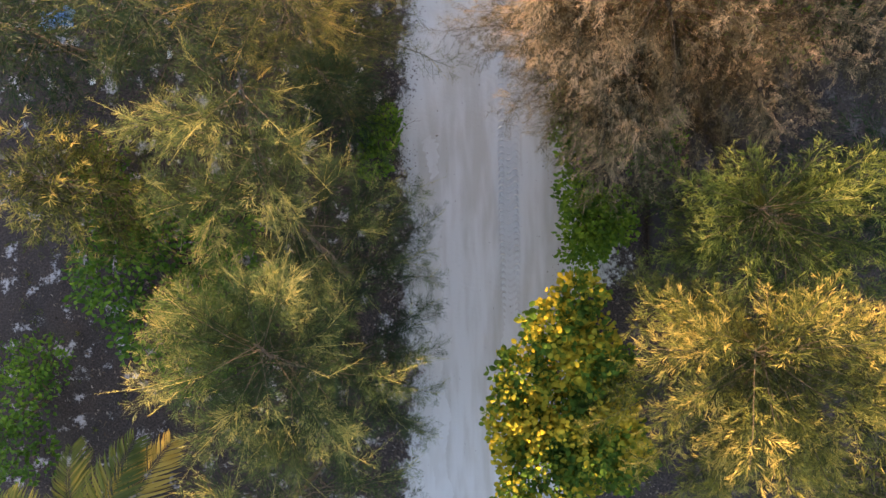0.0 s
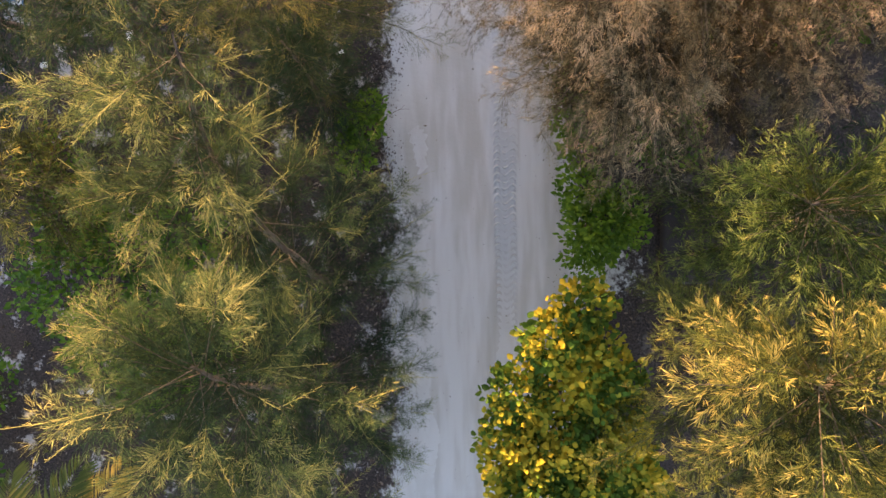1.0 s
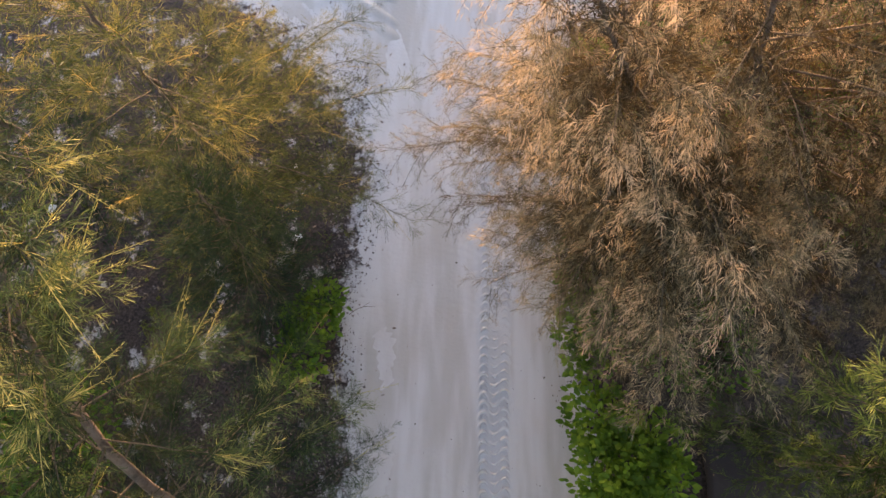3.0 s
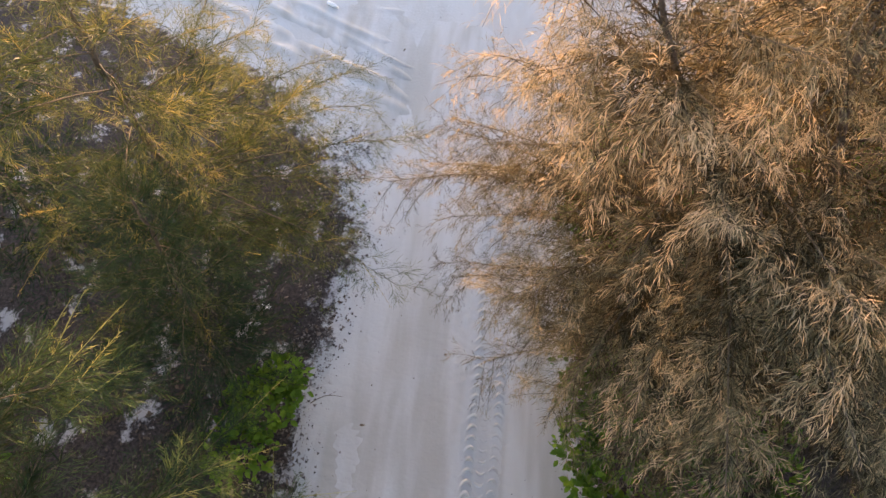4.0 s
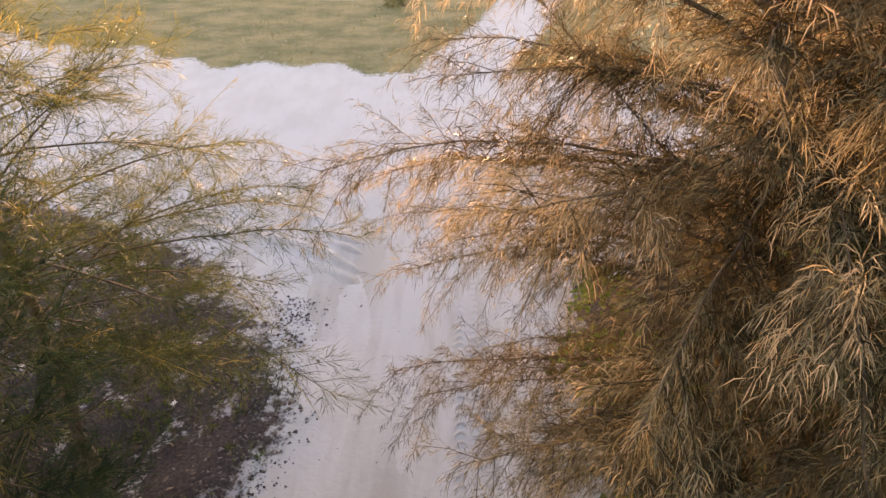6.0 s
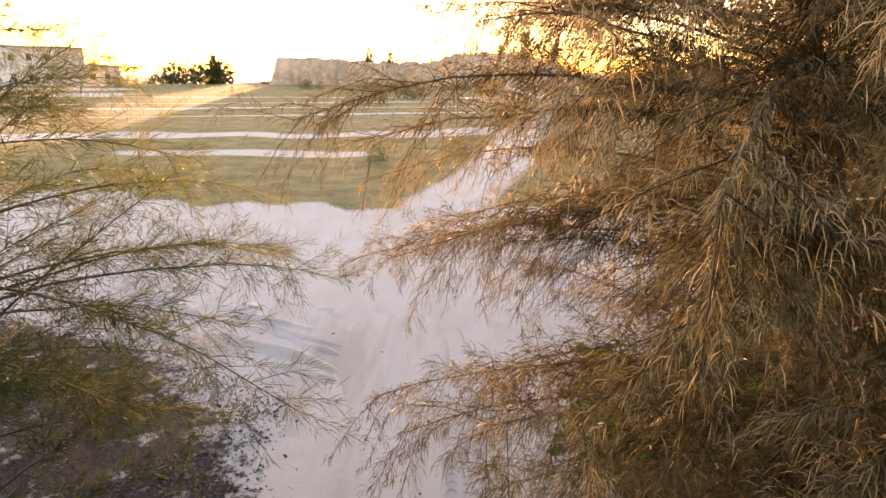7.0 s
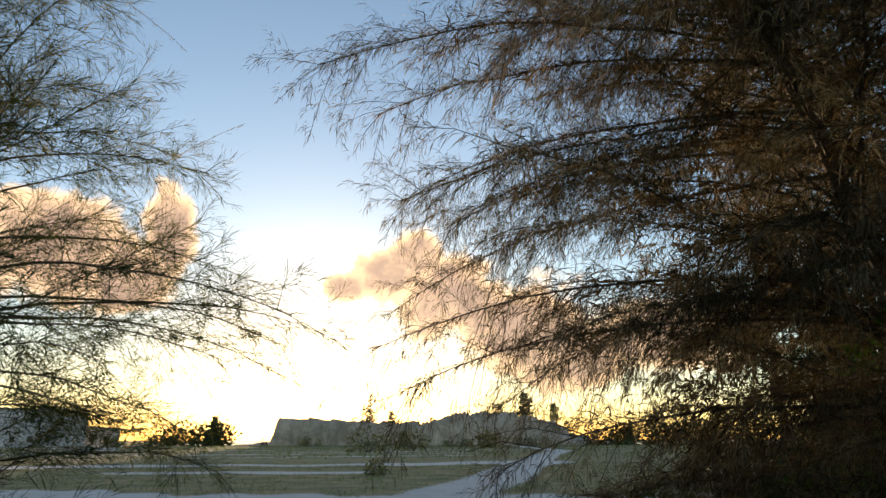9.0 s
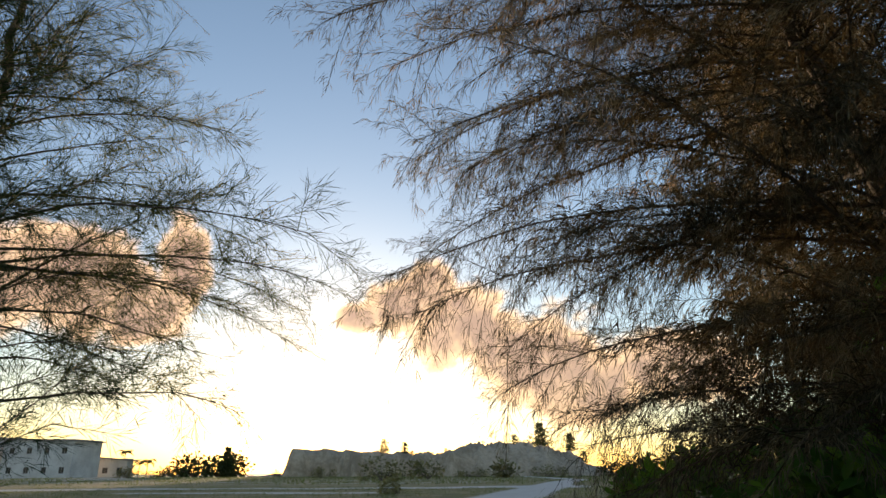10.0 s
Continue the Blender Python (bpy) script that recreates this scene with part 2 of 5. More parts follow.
# ---- trees with needles ----
def casuarina(name, label, trunk, r0, limbs, low, reach, mat, seed, tips=(), rise=0.35, hang=0.35, twigs=9.0, dens=230, needle=0.11, wide=0.0012, x_min=-99.0, x_max=99.0, y_max=99.0, top_reach=0.25, fuzz=0.7, cling=0.6, shoots=0, plume=1.0, ends=0.85, inner=18, airy=0.0, top_light=0.0, group=""):
    """A she-oak: trunk, limbs with side twigs, and a crown of fine hanging needles."""
    rng = np.random.default_rng(seed)
    trunk = np.asarray(trunk, dtype=float)
    tree = thing(name, label, "tree", group, at=tuple(trunk[0]))
    o = trunk[0]
    u = np.linspace(0, 1, 24)
    line = along(trunk, u) - o
    line[1:-1, :2] += rng.normal(0, 0.012, (22, 2))
    v, f = tubes(line[None], (r0 * (1 - u) ** 0.8 + 0.006)[None], 10)
    mesh_part("trunk", v, [f], BARK, tree, "grey-brown ridged trunk", True)
    K = 10
    s = np.linspace(0, 1, K)
    lines = []
    for j in range(limbs):
        w = low + (0.97 - low) * ((j + rng.uniform(0.1, 0.9)) / limbs) ** 0.9
        a = j * 2.39996 + rng.uniform(-0.5, 0.5)
        start = along(trunk, w)
        size = reach * (top_reach + (1 - top_reach) * (1 - w) ** 0.75) * rng.uniform(0.7, 1.15)
        out = np.array([math.cos(a), math.sin(a), 0])
        end = start + out * size
        end[0] = min(max(end[0], x_min + rng.uniform(0, 0.35)), x_max - rng.uniform(0, 0.35))
        end[1] = min(end[1], y_max - rng.uniform(0, 0.35))
        end[2] = start[2] + size * (rise * rng.uniform(-0.1, 1.7) + 0.5 * max(w - 0.75, 0) * 4)
        lines.append((start, end, size, w))
    for w, tip in tips:
        start = along(trunk, w)
        lines.append((start, np.asarray(tip, dtype=float), float(np.linalg.norm(np.asarray(tip) - start)), w))
    NB, ND, NE, NL, NY, TV, TF, TY = [], [], [], [], [], [], [], []
    down = np.array([0, 0, -1.0])
    for start, end, size, w in lines:
        mid = start * 0.45 + end * 0.55 + np.array([0, 0, 0.16 * size * (1 if end[2] < start[2] + 0.5 * size else 0.3)])
        L = ((1 - s) ** 2)[:, None] * start + (2 * s * (1 - s))[:, None] * mid + (s ** 2)[:, None] * end
        L[1:] += np.cumsum(rng.normal(0, 0.012 * size / 1.5, (K - 1, 3)), 0) * 0.6
        d = np.hypot(L[:, 0] + 0.05, L[:, 1] - 0.1)
        keep = K if d.min() > 0.5 else max(int(np.argmax(d <= 0.5)), 4)
        L = along(L[:keep], s)
        length = np.linalg.norm(np.diff(L, axis=0), axis=1).sum()
        T = unit(np.gradient(L, axis=0))
        m = max(int(length * twigs), 5)
        q = (0.06 + 0.94 * (np.arange(m) + rng.uniform(0.1, 0.9, m)) / m) ** ends
        p0 = along(L, q)
        t0 = unit(along(T, q))
        side = unit(np.cross(t0, np.array([0, 0, 1.0])) + 1e-6)
        up = np.cross(side, t0)
        roll = np.where(np.arange(m) % 2 == 0, 0.0, np.pi) + rng.normal(0, 0.8, m)
        lat = np.cos(roll)[:, None] * side + np.sin(roll)[:, None] * up
        open_ = rng.uniform(0.55, 1.2, m)[:, None]
        w0 = unit(t0 * np.cos(open_) + lat * np.sin(open_))
        len2 = plume * (0.28 + 0.28 * (1 - q)) * rng.uniform(0.65, 1.25, m) * min(1.0, 0.35 + length / 1.6)
        K2 = 3
        s2 = np.linspace(0, 1, K2)[None, :, None]
        S = p0[:, None] + w0[:, None] * s2 * len2[:, None, None] + np.array([0, 0, -1.0]) * (s2 ** 2) * (min(hang, 0.8) * 0.5 * len2 * rng.uniform(0.3, 1.4, m))[:, None, None]
        va, fa = tubes((L - o)[None], (0.0022 + 0.0046 * min(size, 2.0) * (1 - s) ** 1.3)[None], 5)
        vb, fb = tubes(S - o, np.linspace(0.0021, 0.0010, K2)[None].repeat(m, 0), 3)
        mesh_part("limb", va, [fa], TWIG, tree, "", True)
        TV.append(vb), TF.append(fb), TY.append(np.full(len(fb), 0.10 * w - 0.1))
        if shoots:
            # long thin leading shoots that stand out of the crown
            q4 = rng.uniform(0.6, 1.0, shoots)
            w4 = unit(unit(along(T, q4)) + rng.normal(0, 0.32, (shoots, 3)) + np.array([0, 0, 0.18]))
            l4 = rng.uniform(0.25, 0.6, shoots)
            F = along(L, q4)[:, None] + w4[:, None] * np.linspace(0, 1, 4)[None, :, None] * l4[:, None, None]
            F[:, :, 2] -= 0.10 * l4[:, None] * np.linspace(0, 1, 4)[None] ** 2
            vc, fc = tubes(F - o, np.linspace(0.0024, 0.001, 4)[None].repeat(shoots, 0), 3)
            # leading shoots set to the gold end, as if the sun caught them
            TV.append(vc), TF.append(fc), TY.append(np.full(len(fc), 0.75))
            i4 = np.repeat(np.arange(shoots), 36)
            z4 = rng.uniform(0.0, 1.0, len(i4))
            d4 = unit(w4[i4] * 0.7 + unit(rng.normal(0, 1, (len(i4), 3))) * 0.7)
            NB.append(F[i4, 0] + (F[i4, 3] - F[i4, 0]) * z4[:, None])
            ND.append(d4), NE.append(unit(d4 + w4[i4] * 0.6 + down * hang * 0.5))
            NY.append((0.5 + 0.5 * w) * rng.uniform(0.7, 1.1, len(i4)))
            NL.append((0.09 - 0.065 * z4) * rng.uniform(0.5, 1.2, len(i4)))
        # short side shoots on every twig
        sub = np.maximum((len2 * 14).astype(int), 1)
        i5 = np.repeat(np.arange(m), sub)
        z5 = rng.uniform(0.08, 0.95, len(i5))
        g5 = z5 * (K2 - 1)
        j5 = g5.astype(int)
        b5 = S[i5, j5] * (1 - (g5 - j5))[:, None] + S[i5, j5 + 1] * (g5 - j5)[:, None]
        t5 = unit(S[i5, j5 + 1] - S[i5, j5])
        r5 = rng.normal(0, 1, b5.shape)
        w5 = unit(t5 * 0.9 + unit(r5 - t5 * np.sum(r5 * t5, 1)[:, None]) * rng.uniform(0.5, 1.1, len(i5))[:, None] + np.array([0, 0, 0.1 - 0.25 * min(hang, 1.0)]))
        l5 = len2[i5] * rng.uniform(0.25, 0.6, len(i5)) * (1.1 - 0.6 * z5)
        vd, fd = blades(b5 - o, w5, l5, np.full(len(b5), 0.0009), rng)
        TV.append(vd), TF.append(fd), TY.append(np.full(len(fd), 0.15 * w - 0.1))
        nt = np.maximum((len2 * dens * (1 - airy * w)).astype(int), 6)
        idx = np.repeat(np.arange(m), nt)
        z = 1.0 - 0.97 * rng.uniform(0.0, 1.0, len(idx))
        g = np.clip(z, 0, 0.999) * (K2 - 1)
        gi = g.astype(int)
        b = S[idx, gi] * (1 - (g - gi))[:, None] + S[idx, gi + 1] * (g - gi)[:, None]
        td = unit(S[idx, gi + 1] - S[idx, gi])
        k5 = np.repeat(np.arange(len(i5)), np.maximum((l5 * dens * (1 - airy * w)).astype(int), 4))
        z6 = rng.uniform(0.05, 1.0, len(k5))
        b, td = np.concatenate([b, b5[k5] + w5[k5] * (l5[k5] * z6)[:, None]]), np.concatenate([td, w5[k5]])
        idx, z = np.concatenate([idx, i5[k5]]), np.concatenate([z, z5[k5] * 0.6 + 0.4 * z6])
        q3 = rng.uniform(0.45 if w < 0.7 else 0.05, 1.0, int(length * dens * 1.2))
        b = np.concatenate([b, along(L, q3)])
        td = np.concatenate([td, unit(along(T, q3))])
        zz = np.concatenate([z, q3])
        ring = rng.normal(0, 1, b.shape)
        ring = unit(ring - td * np.sum(ring * td, 1)[:, None])
        way = unit(td * cling * (0.6 + 0.6 * zz)[:, None] + ring * (fuzz * rng.uniform(0.3, 1.3, len(b)))[:, None])
        bent = unit(way + td * 0.25 + down * (hang * rng.uniform(0.5, 1.6, len(b)))[:, None] + rng.normal(0, 0.12, b.shape))
        # paler towards tips, tops and outer twigs: young growth and painted sun together
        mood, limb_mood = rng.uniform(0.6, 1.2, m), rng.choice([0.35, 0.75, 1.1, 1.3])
        fresh = np.concatenate([np.clip((q[idx] - 0.1) / 0.6, 0, 1) * (0.25 + 0.75 * z) * mood[idx], np.clip((q3 - 0.6) / 0.4, 0, 1)]) * limb_mood * (0.12 + (0.9 + top_light) * w ** 1.3) * rng.uniform(0.7, 1.15, len(b))
        NB.append(b), ND.append(way), NE.append(bent), NY.append(fresh)
        NL.append(needle * (1.12 - 0.4 * zz) * rng.uniform(0.55, 1.2, len(b)))
        # tangled needles along the inner half of the limb, near-black to paint its shade
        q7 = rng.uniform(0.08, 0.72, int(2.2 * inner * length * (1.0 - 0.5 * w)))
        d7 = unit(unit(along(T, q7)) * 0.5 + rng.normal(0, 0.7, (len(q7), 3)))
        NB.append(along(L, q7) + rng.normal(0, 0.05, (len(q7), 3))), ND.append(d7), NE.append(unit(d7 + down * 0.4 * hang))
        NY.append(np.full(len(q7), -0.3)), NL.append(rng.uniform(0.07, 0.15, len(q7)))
    stout = np.concatenate([np.where(y > 0, 1.0, 1.9) for y in NY])
    B, D, E, Ln = np.concatenate(NB), np.concatenate(ND), np.concatenate(NE), np.concatenate(NL)
    tipp = B + (D * 0.45 + E * 0.55) * Ln[:, None]
    clear_ = (np.hypot(B[:, 0] + 0.05, B[:, 1] - 0.1) > 0.42) & (np.hypot(tipp[:, 0] + 0.05, tipp[:, 1] - 0.1) > 0.42) & (tipp[:, 2] > 0.02)
    B, D, E, Ln = B[clear_], D[clear_], E[clear_], Ln[clear_]
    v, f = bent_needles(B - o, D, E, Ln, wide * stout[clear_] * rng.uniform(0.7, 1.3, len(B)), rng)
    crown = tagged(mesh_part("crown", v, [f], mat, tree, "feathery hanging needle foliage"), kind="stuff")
    crown.data.attributes.new("growth_and_light", "FLOAT", "FACE").data.foreach_set("value", np.repeat(np.concatenate(NY)[clear_], 2).astype(np.float32))
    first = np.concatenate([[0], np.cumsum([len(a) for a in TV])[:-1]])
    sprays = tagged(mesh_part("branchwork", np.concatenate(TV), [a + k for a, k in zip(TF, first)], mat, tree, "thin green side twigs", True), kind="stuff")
    sprays.data.attributes.new("growth_and_light", "FLOAT", "FACE").data.foreach_set("value", np.concatenate(TY).astype(np.float32))
    return tree
# ---- ground ----
def ground_kind(x, y):
    """Shares of leaf litter and of grass on the sandy ground at a place (arrays)."""
    wob = 0.08 * np.sin(2.1 * y + 0.6) + 0.05 * np.sin(5.3 * y) + 0.04 * np.sin(13.1 * y + x)
    left = -1.62 + wob - np.interp(y, [4.2, 5.2, 6.3, 8.0, 12.0], [0, 0.45, 1.6, 5.0, 13.0])
    right = 1.12 + 0.8 * wob + np.clip(y - 6.0, 0, 99) * 1.6
    litter = np.maximum(1 / (1 + np.exp(np.clip((x - left) / (0.17 + 0.2 * np.clip(y - 4.0, 0, 1.5)), -50, 50))), 1 / (1 + np.exp(np.clip((right - x) / 0.17, -50, 50))))
    litter = litter * (1 / (1 + np.exp(np.clip((y - 12.5) / 0.4, -50, 50))))
    # sand side path; the litter left on it darkens it for thicket shade
    litter = litter * (1 - np.exp(-(((y + 0.45 + 0.1 * np.sin(3 * x)) / 0.5) ** 4)) * np.clip(0.85 - 0.55 * (x - 1.15), 0, 1) * (x > 0.5) / (1 + np.exp(np.clip((x - 2.6) / 0.15, -50, 50))))
    edge = 14.2 + 0.35 * np.sin(1.3 * x) + 0.25 * np.sin(3.7 * x + 1) + 0.03 * x * x * (x < 0) * 0.6
    grass = 1 / (1 + np.exp(np.clip((edge - y) / 0.22, -50, 50)))
    lane = np.interp(y, [12, 15.4, 19.7, 26, 33, 50, 70], [-0.2, -0.1, 1.1, 2.2, 3.6, 6.6, 11.0])
    grass *= 1 - np.exp(-(((x - lane) / 1.15) ** 4))
    for y0, slope, half, x0, x1 in ((31.5, 0.22, 2.6, -60, 6), (24.0, 0.04, 0.9, -12.7, -3.0), (56.5, 0.25, 1.2, -60, 2), (66.0, 0.3, 1.0, -60, 12), (78.0, 0.1, 1.0, -60, 20), (47.0, 0.35, 0.8, -40, 2)):
        d = (y - y0 - slope * (x + 8) - 0.25 * half * np.sin(0.33 * x + y0) - 0.2 * half * np.sin(1.1 * x + 2 * y0)) / (half * (0.8 + 0.35 * np.sin(0.21 * x + 3 * y0)))
        grass *= 1 - np.exp(-(d ** 4)) / (1 + np.exp(np.clip((x0 - x) / 0.4, -50, 50))) / (1 + np.exp(np.clip((x - x1) / 0.4, -50, 50)))
    drive = np.interp(y, [80, 140, 200], [-44, -76, -105])
    grass *= 1 - np.exp(-(((x - drive) / 4.0) ** 4)) * (y > 75)
    return litter, grass


def axis(lo, a, b, hi, step, n):
    """Grid lines: even from a to b, widening outwards."""
    g = np.geomspace(1, 1 + n, n) ** 3
    g = (g - g[0]) / (g[-1] - g[0])
    return np.concatenate([(a - (a - lo) * g)[::-1][:-1], np.arange(a, b, step), b + (hi - b) * g])


def sheet(name, xs, ys, height, mat):
    X, Y = np.meshgrid(xs, ys)
    v = np.stack([X, Y, height(X, Y)], -1).reshape(-1, 3)
    i = np.arange(len(xs) * len(ys)).reshape(len(ys), len(xs))
    f = np.stack([i[:-1, :-1], i[:-1, 1:], i[1:, 1:], i[1:, :-1]], -1).reshape(-1, 4)
    ob = new(name, mesh_of(name, v, [f], mat, True))
    return ob, v


def lumps(X, Y, *waves):
    z = 0
    for amp, k, ph in waves:
        z = z + amp * np.sin(k * X + ph) * np.sin(k * 0.87 * Y + 1.7 * ph) + 0.6 * amp * np.sin(1.9 * k * X + 0.7 * k * Y + ph)
    return z


def ground_height(X, Y):
    litter, grass = ground_kind(X, Y)
    near = np.exp(-((Y / 40) ** 2) - ((X / 40) ** 2))
    inside = 1 / (1 + np.exp(-np.clip(np.minimum(np.minimum(X + 1.75, 1.2 - X), np.minimum(Y + 5.0, 7.6 - Y)) / 0.12, -50, 50)))
    z = -0.014 * inside + litter * (0.03 + lumps(X, Y, (0.02, 4.0, 0.3), (0.012, 9.0, 1.1), (0.008, 21.0, 2.0)))
    z = z + grass * 0.03 + lumps(X, Y, (0.004, 1.3, 0.2), (0.003, 5.0, 0.9)) * near
    far = np.clip((Y - 150) / 40, 0, 1)
    return z - 0.8 * far * (Y < 260) - 0.8 * (Y >= 260)


GROUND, gn, gs, _ = material("sandy_ground", 0.95)
gp = place(gn)
g_litter, g_grass = gn.add("ShaderNodeAttribute"), gn.add("ShaderNodeAttribute")
g_litter.attribute_name, g_grass.attribute_name = "litter", "grass"


def sand_colour(n, p, stretch=0.14, patchy=1.0):
    st = n.vec("MULTIPLY")
    n.link(p, st.inputs[0])
    st.inputs[1].default_value = (1.0, stretch, 1.0)
    streak = n.math("ADD", n.math("MULTIPLY", n.noise(st.outputs[0], 1.9, 3.0), 0.75), n.math("MULTIPLY", n.noise(st.outputs[0], 7.5, 4.0), 0.25))
    blot = n.noise(p, 1.1, 4.0)
    grain = n.noise(p, 120.0, 3.0, 0.7)
    c = n.mix(n.math("MULTIPLY", n.ramp(streak, 0.40, 0.62), patchy), SAND[0], SAND[1])
    c = n.mix(n.math("MULTIPLY", n.ramp(blot, 0.45, 0.75), 0.5), c, SAND[2])
    c = n.mix(n.math("MULTIPLY", n.ramp(grain, 0.55, 0.8), 0.22), c, (0.22, 0.19, 0.16))
    return c, n.math("ADD", n.math("MULTIPLY", streak, 0.5), n.math("ADD", n.math("MULTIPLY", grain, 0.25), n.noise(p, 22.0, 4.0)))


SAND = [(0.510, 0.500, 0.485), (0.405, 0.380, 0.345), (0.52, 0.512, 0.50)]
g_sand, g_rel = sand_colour(gn, gp, 0.45, 0.4)
rough_n = gn.noise(gp, 34.0, 5.0, 0.7)
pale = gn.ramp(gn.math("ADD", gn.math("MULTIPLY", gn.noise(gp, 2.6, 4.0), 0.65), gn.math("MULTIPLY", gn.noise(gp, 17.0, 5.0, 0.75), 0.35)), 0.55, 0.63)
# soil kept near-black: shade beneath the trees is put into its colour
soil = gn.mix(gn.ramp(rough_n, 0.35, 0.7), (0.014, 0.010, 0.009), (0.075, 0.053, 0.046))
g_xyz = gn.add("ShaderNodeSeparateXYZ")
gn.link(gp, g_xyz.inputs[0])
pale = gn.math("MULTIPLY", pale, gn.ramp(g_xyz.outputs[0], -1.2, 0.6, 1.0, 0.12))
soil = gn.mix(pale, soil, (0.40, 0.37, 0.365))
turf = gn.mix(gn.ramp(gn.noise(gp, 0.9, 6.0, 0.65), 0.35, 0.65), (0.105, 0.105, 0.032), (0.24, 0.195, 0.080))
turf = gn.mix(gn.ramp(gn.noise(gp, 7.0, 5.0, 0.7), 0.55, 0.72), turf, (0.27, 0.23, 0.17))
jag = gn.math("MULTIPLY", gn.math("SUBTRACT", gn.noise(gp, 9.0, 6.0, 0.75), 0.5), 1.5)
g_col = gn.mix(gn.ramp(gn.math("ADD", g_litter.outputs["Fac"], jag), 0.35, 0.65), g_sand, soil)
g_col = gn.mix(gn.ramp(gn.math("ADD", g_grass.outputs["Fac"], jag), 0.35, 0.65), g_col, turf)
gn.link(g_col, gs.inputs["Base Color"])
bump(gn, gs, gn.math("ADD", gn.noise(gp, 22.0, 4.0), gn.math("MULTIPLY", rough_n, g_litter.outputs["Fac"])), 0.5, 0.012)

ground, gv = sheet("ground", axis(-1500, -8, 7, 1500, 0.14, 40), np.concatenate([axis(-1500, -6, 16, 16.1, 0.14, 30)[:-30], np.geomspace(16, 189, 150), [300.0]]), ground_height, GROUND)
tagged(ground, "pale coral sand with leaf litter and sparse grass", "ground", kind="structure")
li, gr = ground_kind(gv[:, 0], gv[:, 1])
for key, values in (("litter", li), ("grass", gr)):
    layer = ground.data.attributes.new(key, "FLOAT", "POINT")
    layer.data.foreach_set("value", values.astype(np.float32))

ROAD, rn, rs, _ = material("packed_sand", 0.95)
r_col, r_rel = sand_colour(rn, place(rn))
# dark grooves: shading of the lug prints put into the sand's colour
groove_shade = rn.add("ShaderNodeAttribute")
groove_shade.attribute_name = "groove_shade"
rn.link(rn.mix(groove_shade.outputs["Fac"], r_col, (0.27, 0.262, 0.255)), rs.inputs["Base Color"])
bump(rn, rs, r_rel, 0.45, 0.010)


def lug_print(X, Y):
    """Lug prints of a wide tyre, three rows of slanted bars: raised above 0, pressed below."""
    bend = 0.05 * np.sin(0.5 * Y) - 0.015 * Y
    u = X - bend - 0.10 + 0.012 * np.sin(1.7 * Y)
    worn = np.clip(0.7 + 0.45 * np.sin(0.9 * Y + 0.5) * np.sin(0.37 * Y + 2) + 0.3 * np.sin(5.1 * Y + 7 * X), 0.28, 1)
    z = 0
    for row, mid in enumerate((-0.115, 0.0, 0.115)):
        v = u - mid
        inside = np.exp(-((v / 0.046) ** 4))
        ph = 2 * np.pi * (Y + 0.9 * v * v / 0.05 * (1 if row != 1 else -1) + 0.33 * row * 0.105 + 0.006 * np.sin(3 * Y)) / 0.105
        z = z + inside * (np.clip(np.sin(ph) + 0.25 * np.sin(2 * ph), 0, 1.2) - 0.25) * worn / (1 + np.exp(np.clip((Y - 4.6) / 0.5, -40, 40))) / (1 + np.exp(np.clip((-0.9 - Y) / 0.3, -40, 40)))
    return z


def road_height(X, Y):
    bend = 0.05 * np.sin(0.5 * Y) - 0.015 * Y
    z = lumps(X, Y, (0.004, 1.7, 0.4), (0.002, 6.0, 1.3))
    z = z - 0.018 * np.exp(-(((X - bend - 0.10) / 0.20) ** 2)) - 0.014 * np.exp(-(((X - bend + 1.15) / 0.22) ** 2)) - 0.008 * np.exp(-(((X - bend + 0.45) / 0.14) ** 2))
    z = z + 0.03 * lug_print(X, Y)
    # footprints and ruffled patches
    z = z + 0.0025 * np.sin(31 * X + 4 * np.sin(9 * Y)) * np.sin(27 * Y + 3 * np.sin(7 * X)) * np.clip(np.sin(1.9 * X + 0.8 * Y) * np.sin(0.7 * Y + 2.2 * X), 0, 1)
    z = z + 0.0015 * np.sin(60 * X + 9 * np.sin(0.7 * Y)) * np.exp(-(((X - bend + 0.3) / 0.5) ** 2)) * (0.5 + 0.5 * np.sin(0.8 * Y)) * np.sin(1.3 * Y)
    edge = np.minimum(np.minimum(X + 1.95, 1.4 - X) / 0.35, np.minimum(Y + 5.5, 8.6 - Y) / 1.2)
    k = np.clip(edge, 0, 1)
    k = k * k * (3 - 2 * k)
    return z * k - 0.024 * (1 - k)


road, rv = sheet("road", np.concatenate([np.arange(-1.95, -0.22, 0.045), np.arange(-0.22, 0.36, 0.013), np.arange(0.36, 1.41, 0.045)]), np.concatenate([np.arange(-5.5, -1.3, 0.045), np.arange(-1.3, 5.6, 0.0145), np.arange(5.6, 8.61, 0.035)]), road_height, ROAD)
# pressed parts of the lug prints carry the painted shading
road.data.attributes.new("groove_shade", "FLOAT", "POINT").data.foreach_set("value", np.clip(-2.6 * lug_print(rv[:, 0], rv[:, 1]), 0, 0.65).astype(np.float32))
tagged(road, "packed pale sand track with tyre lug prints", "road", kind="structure")



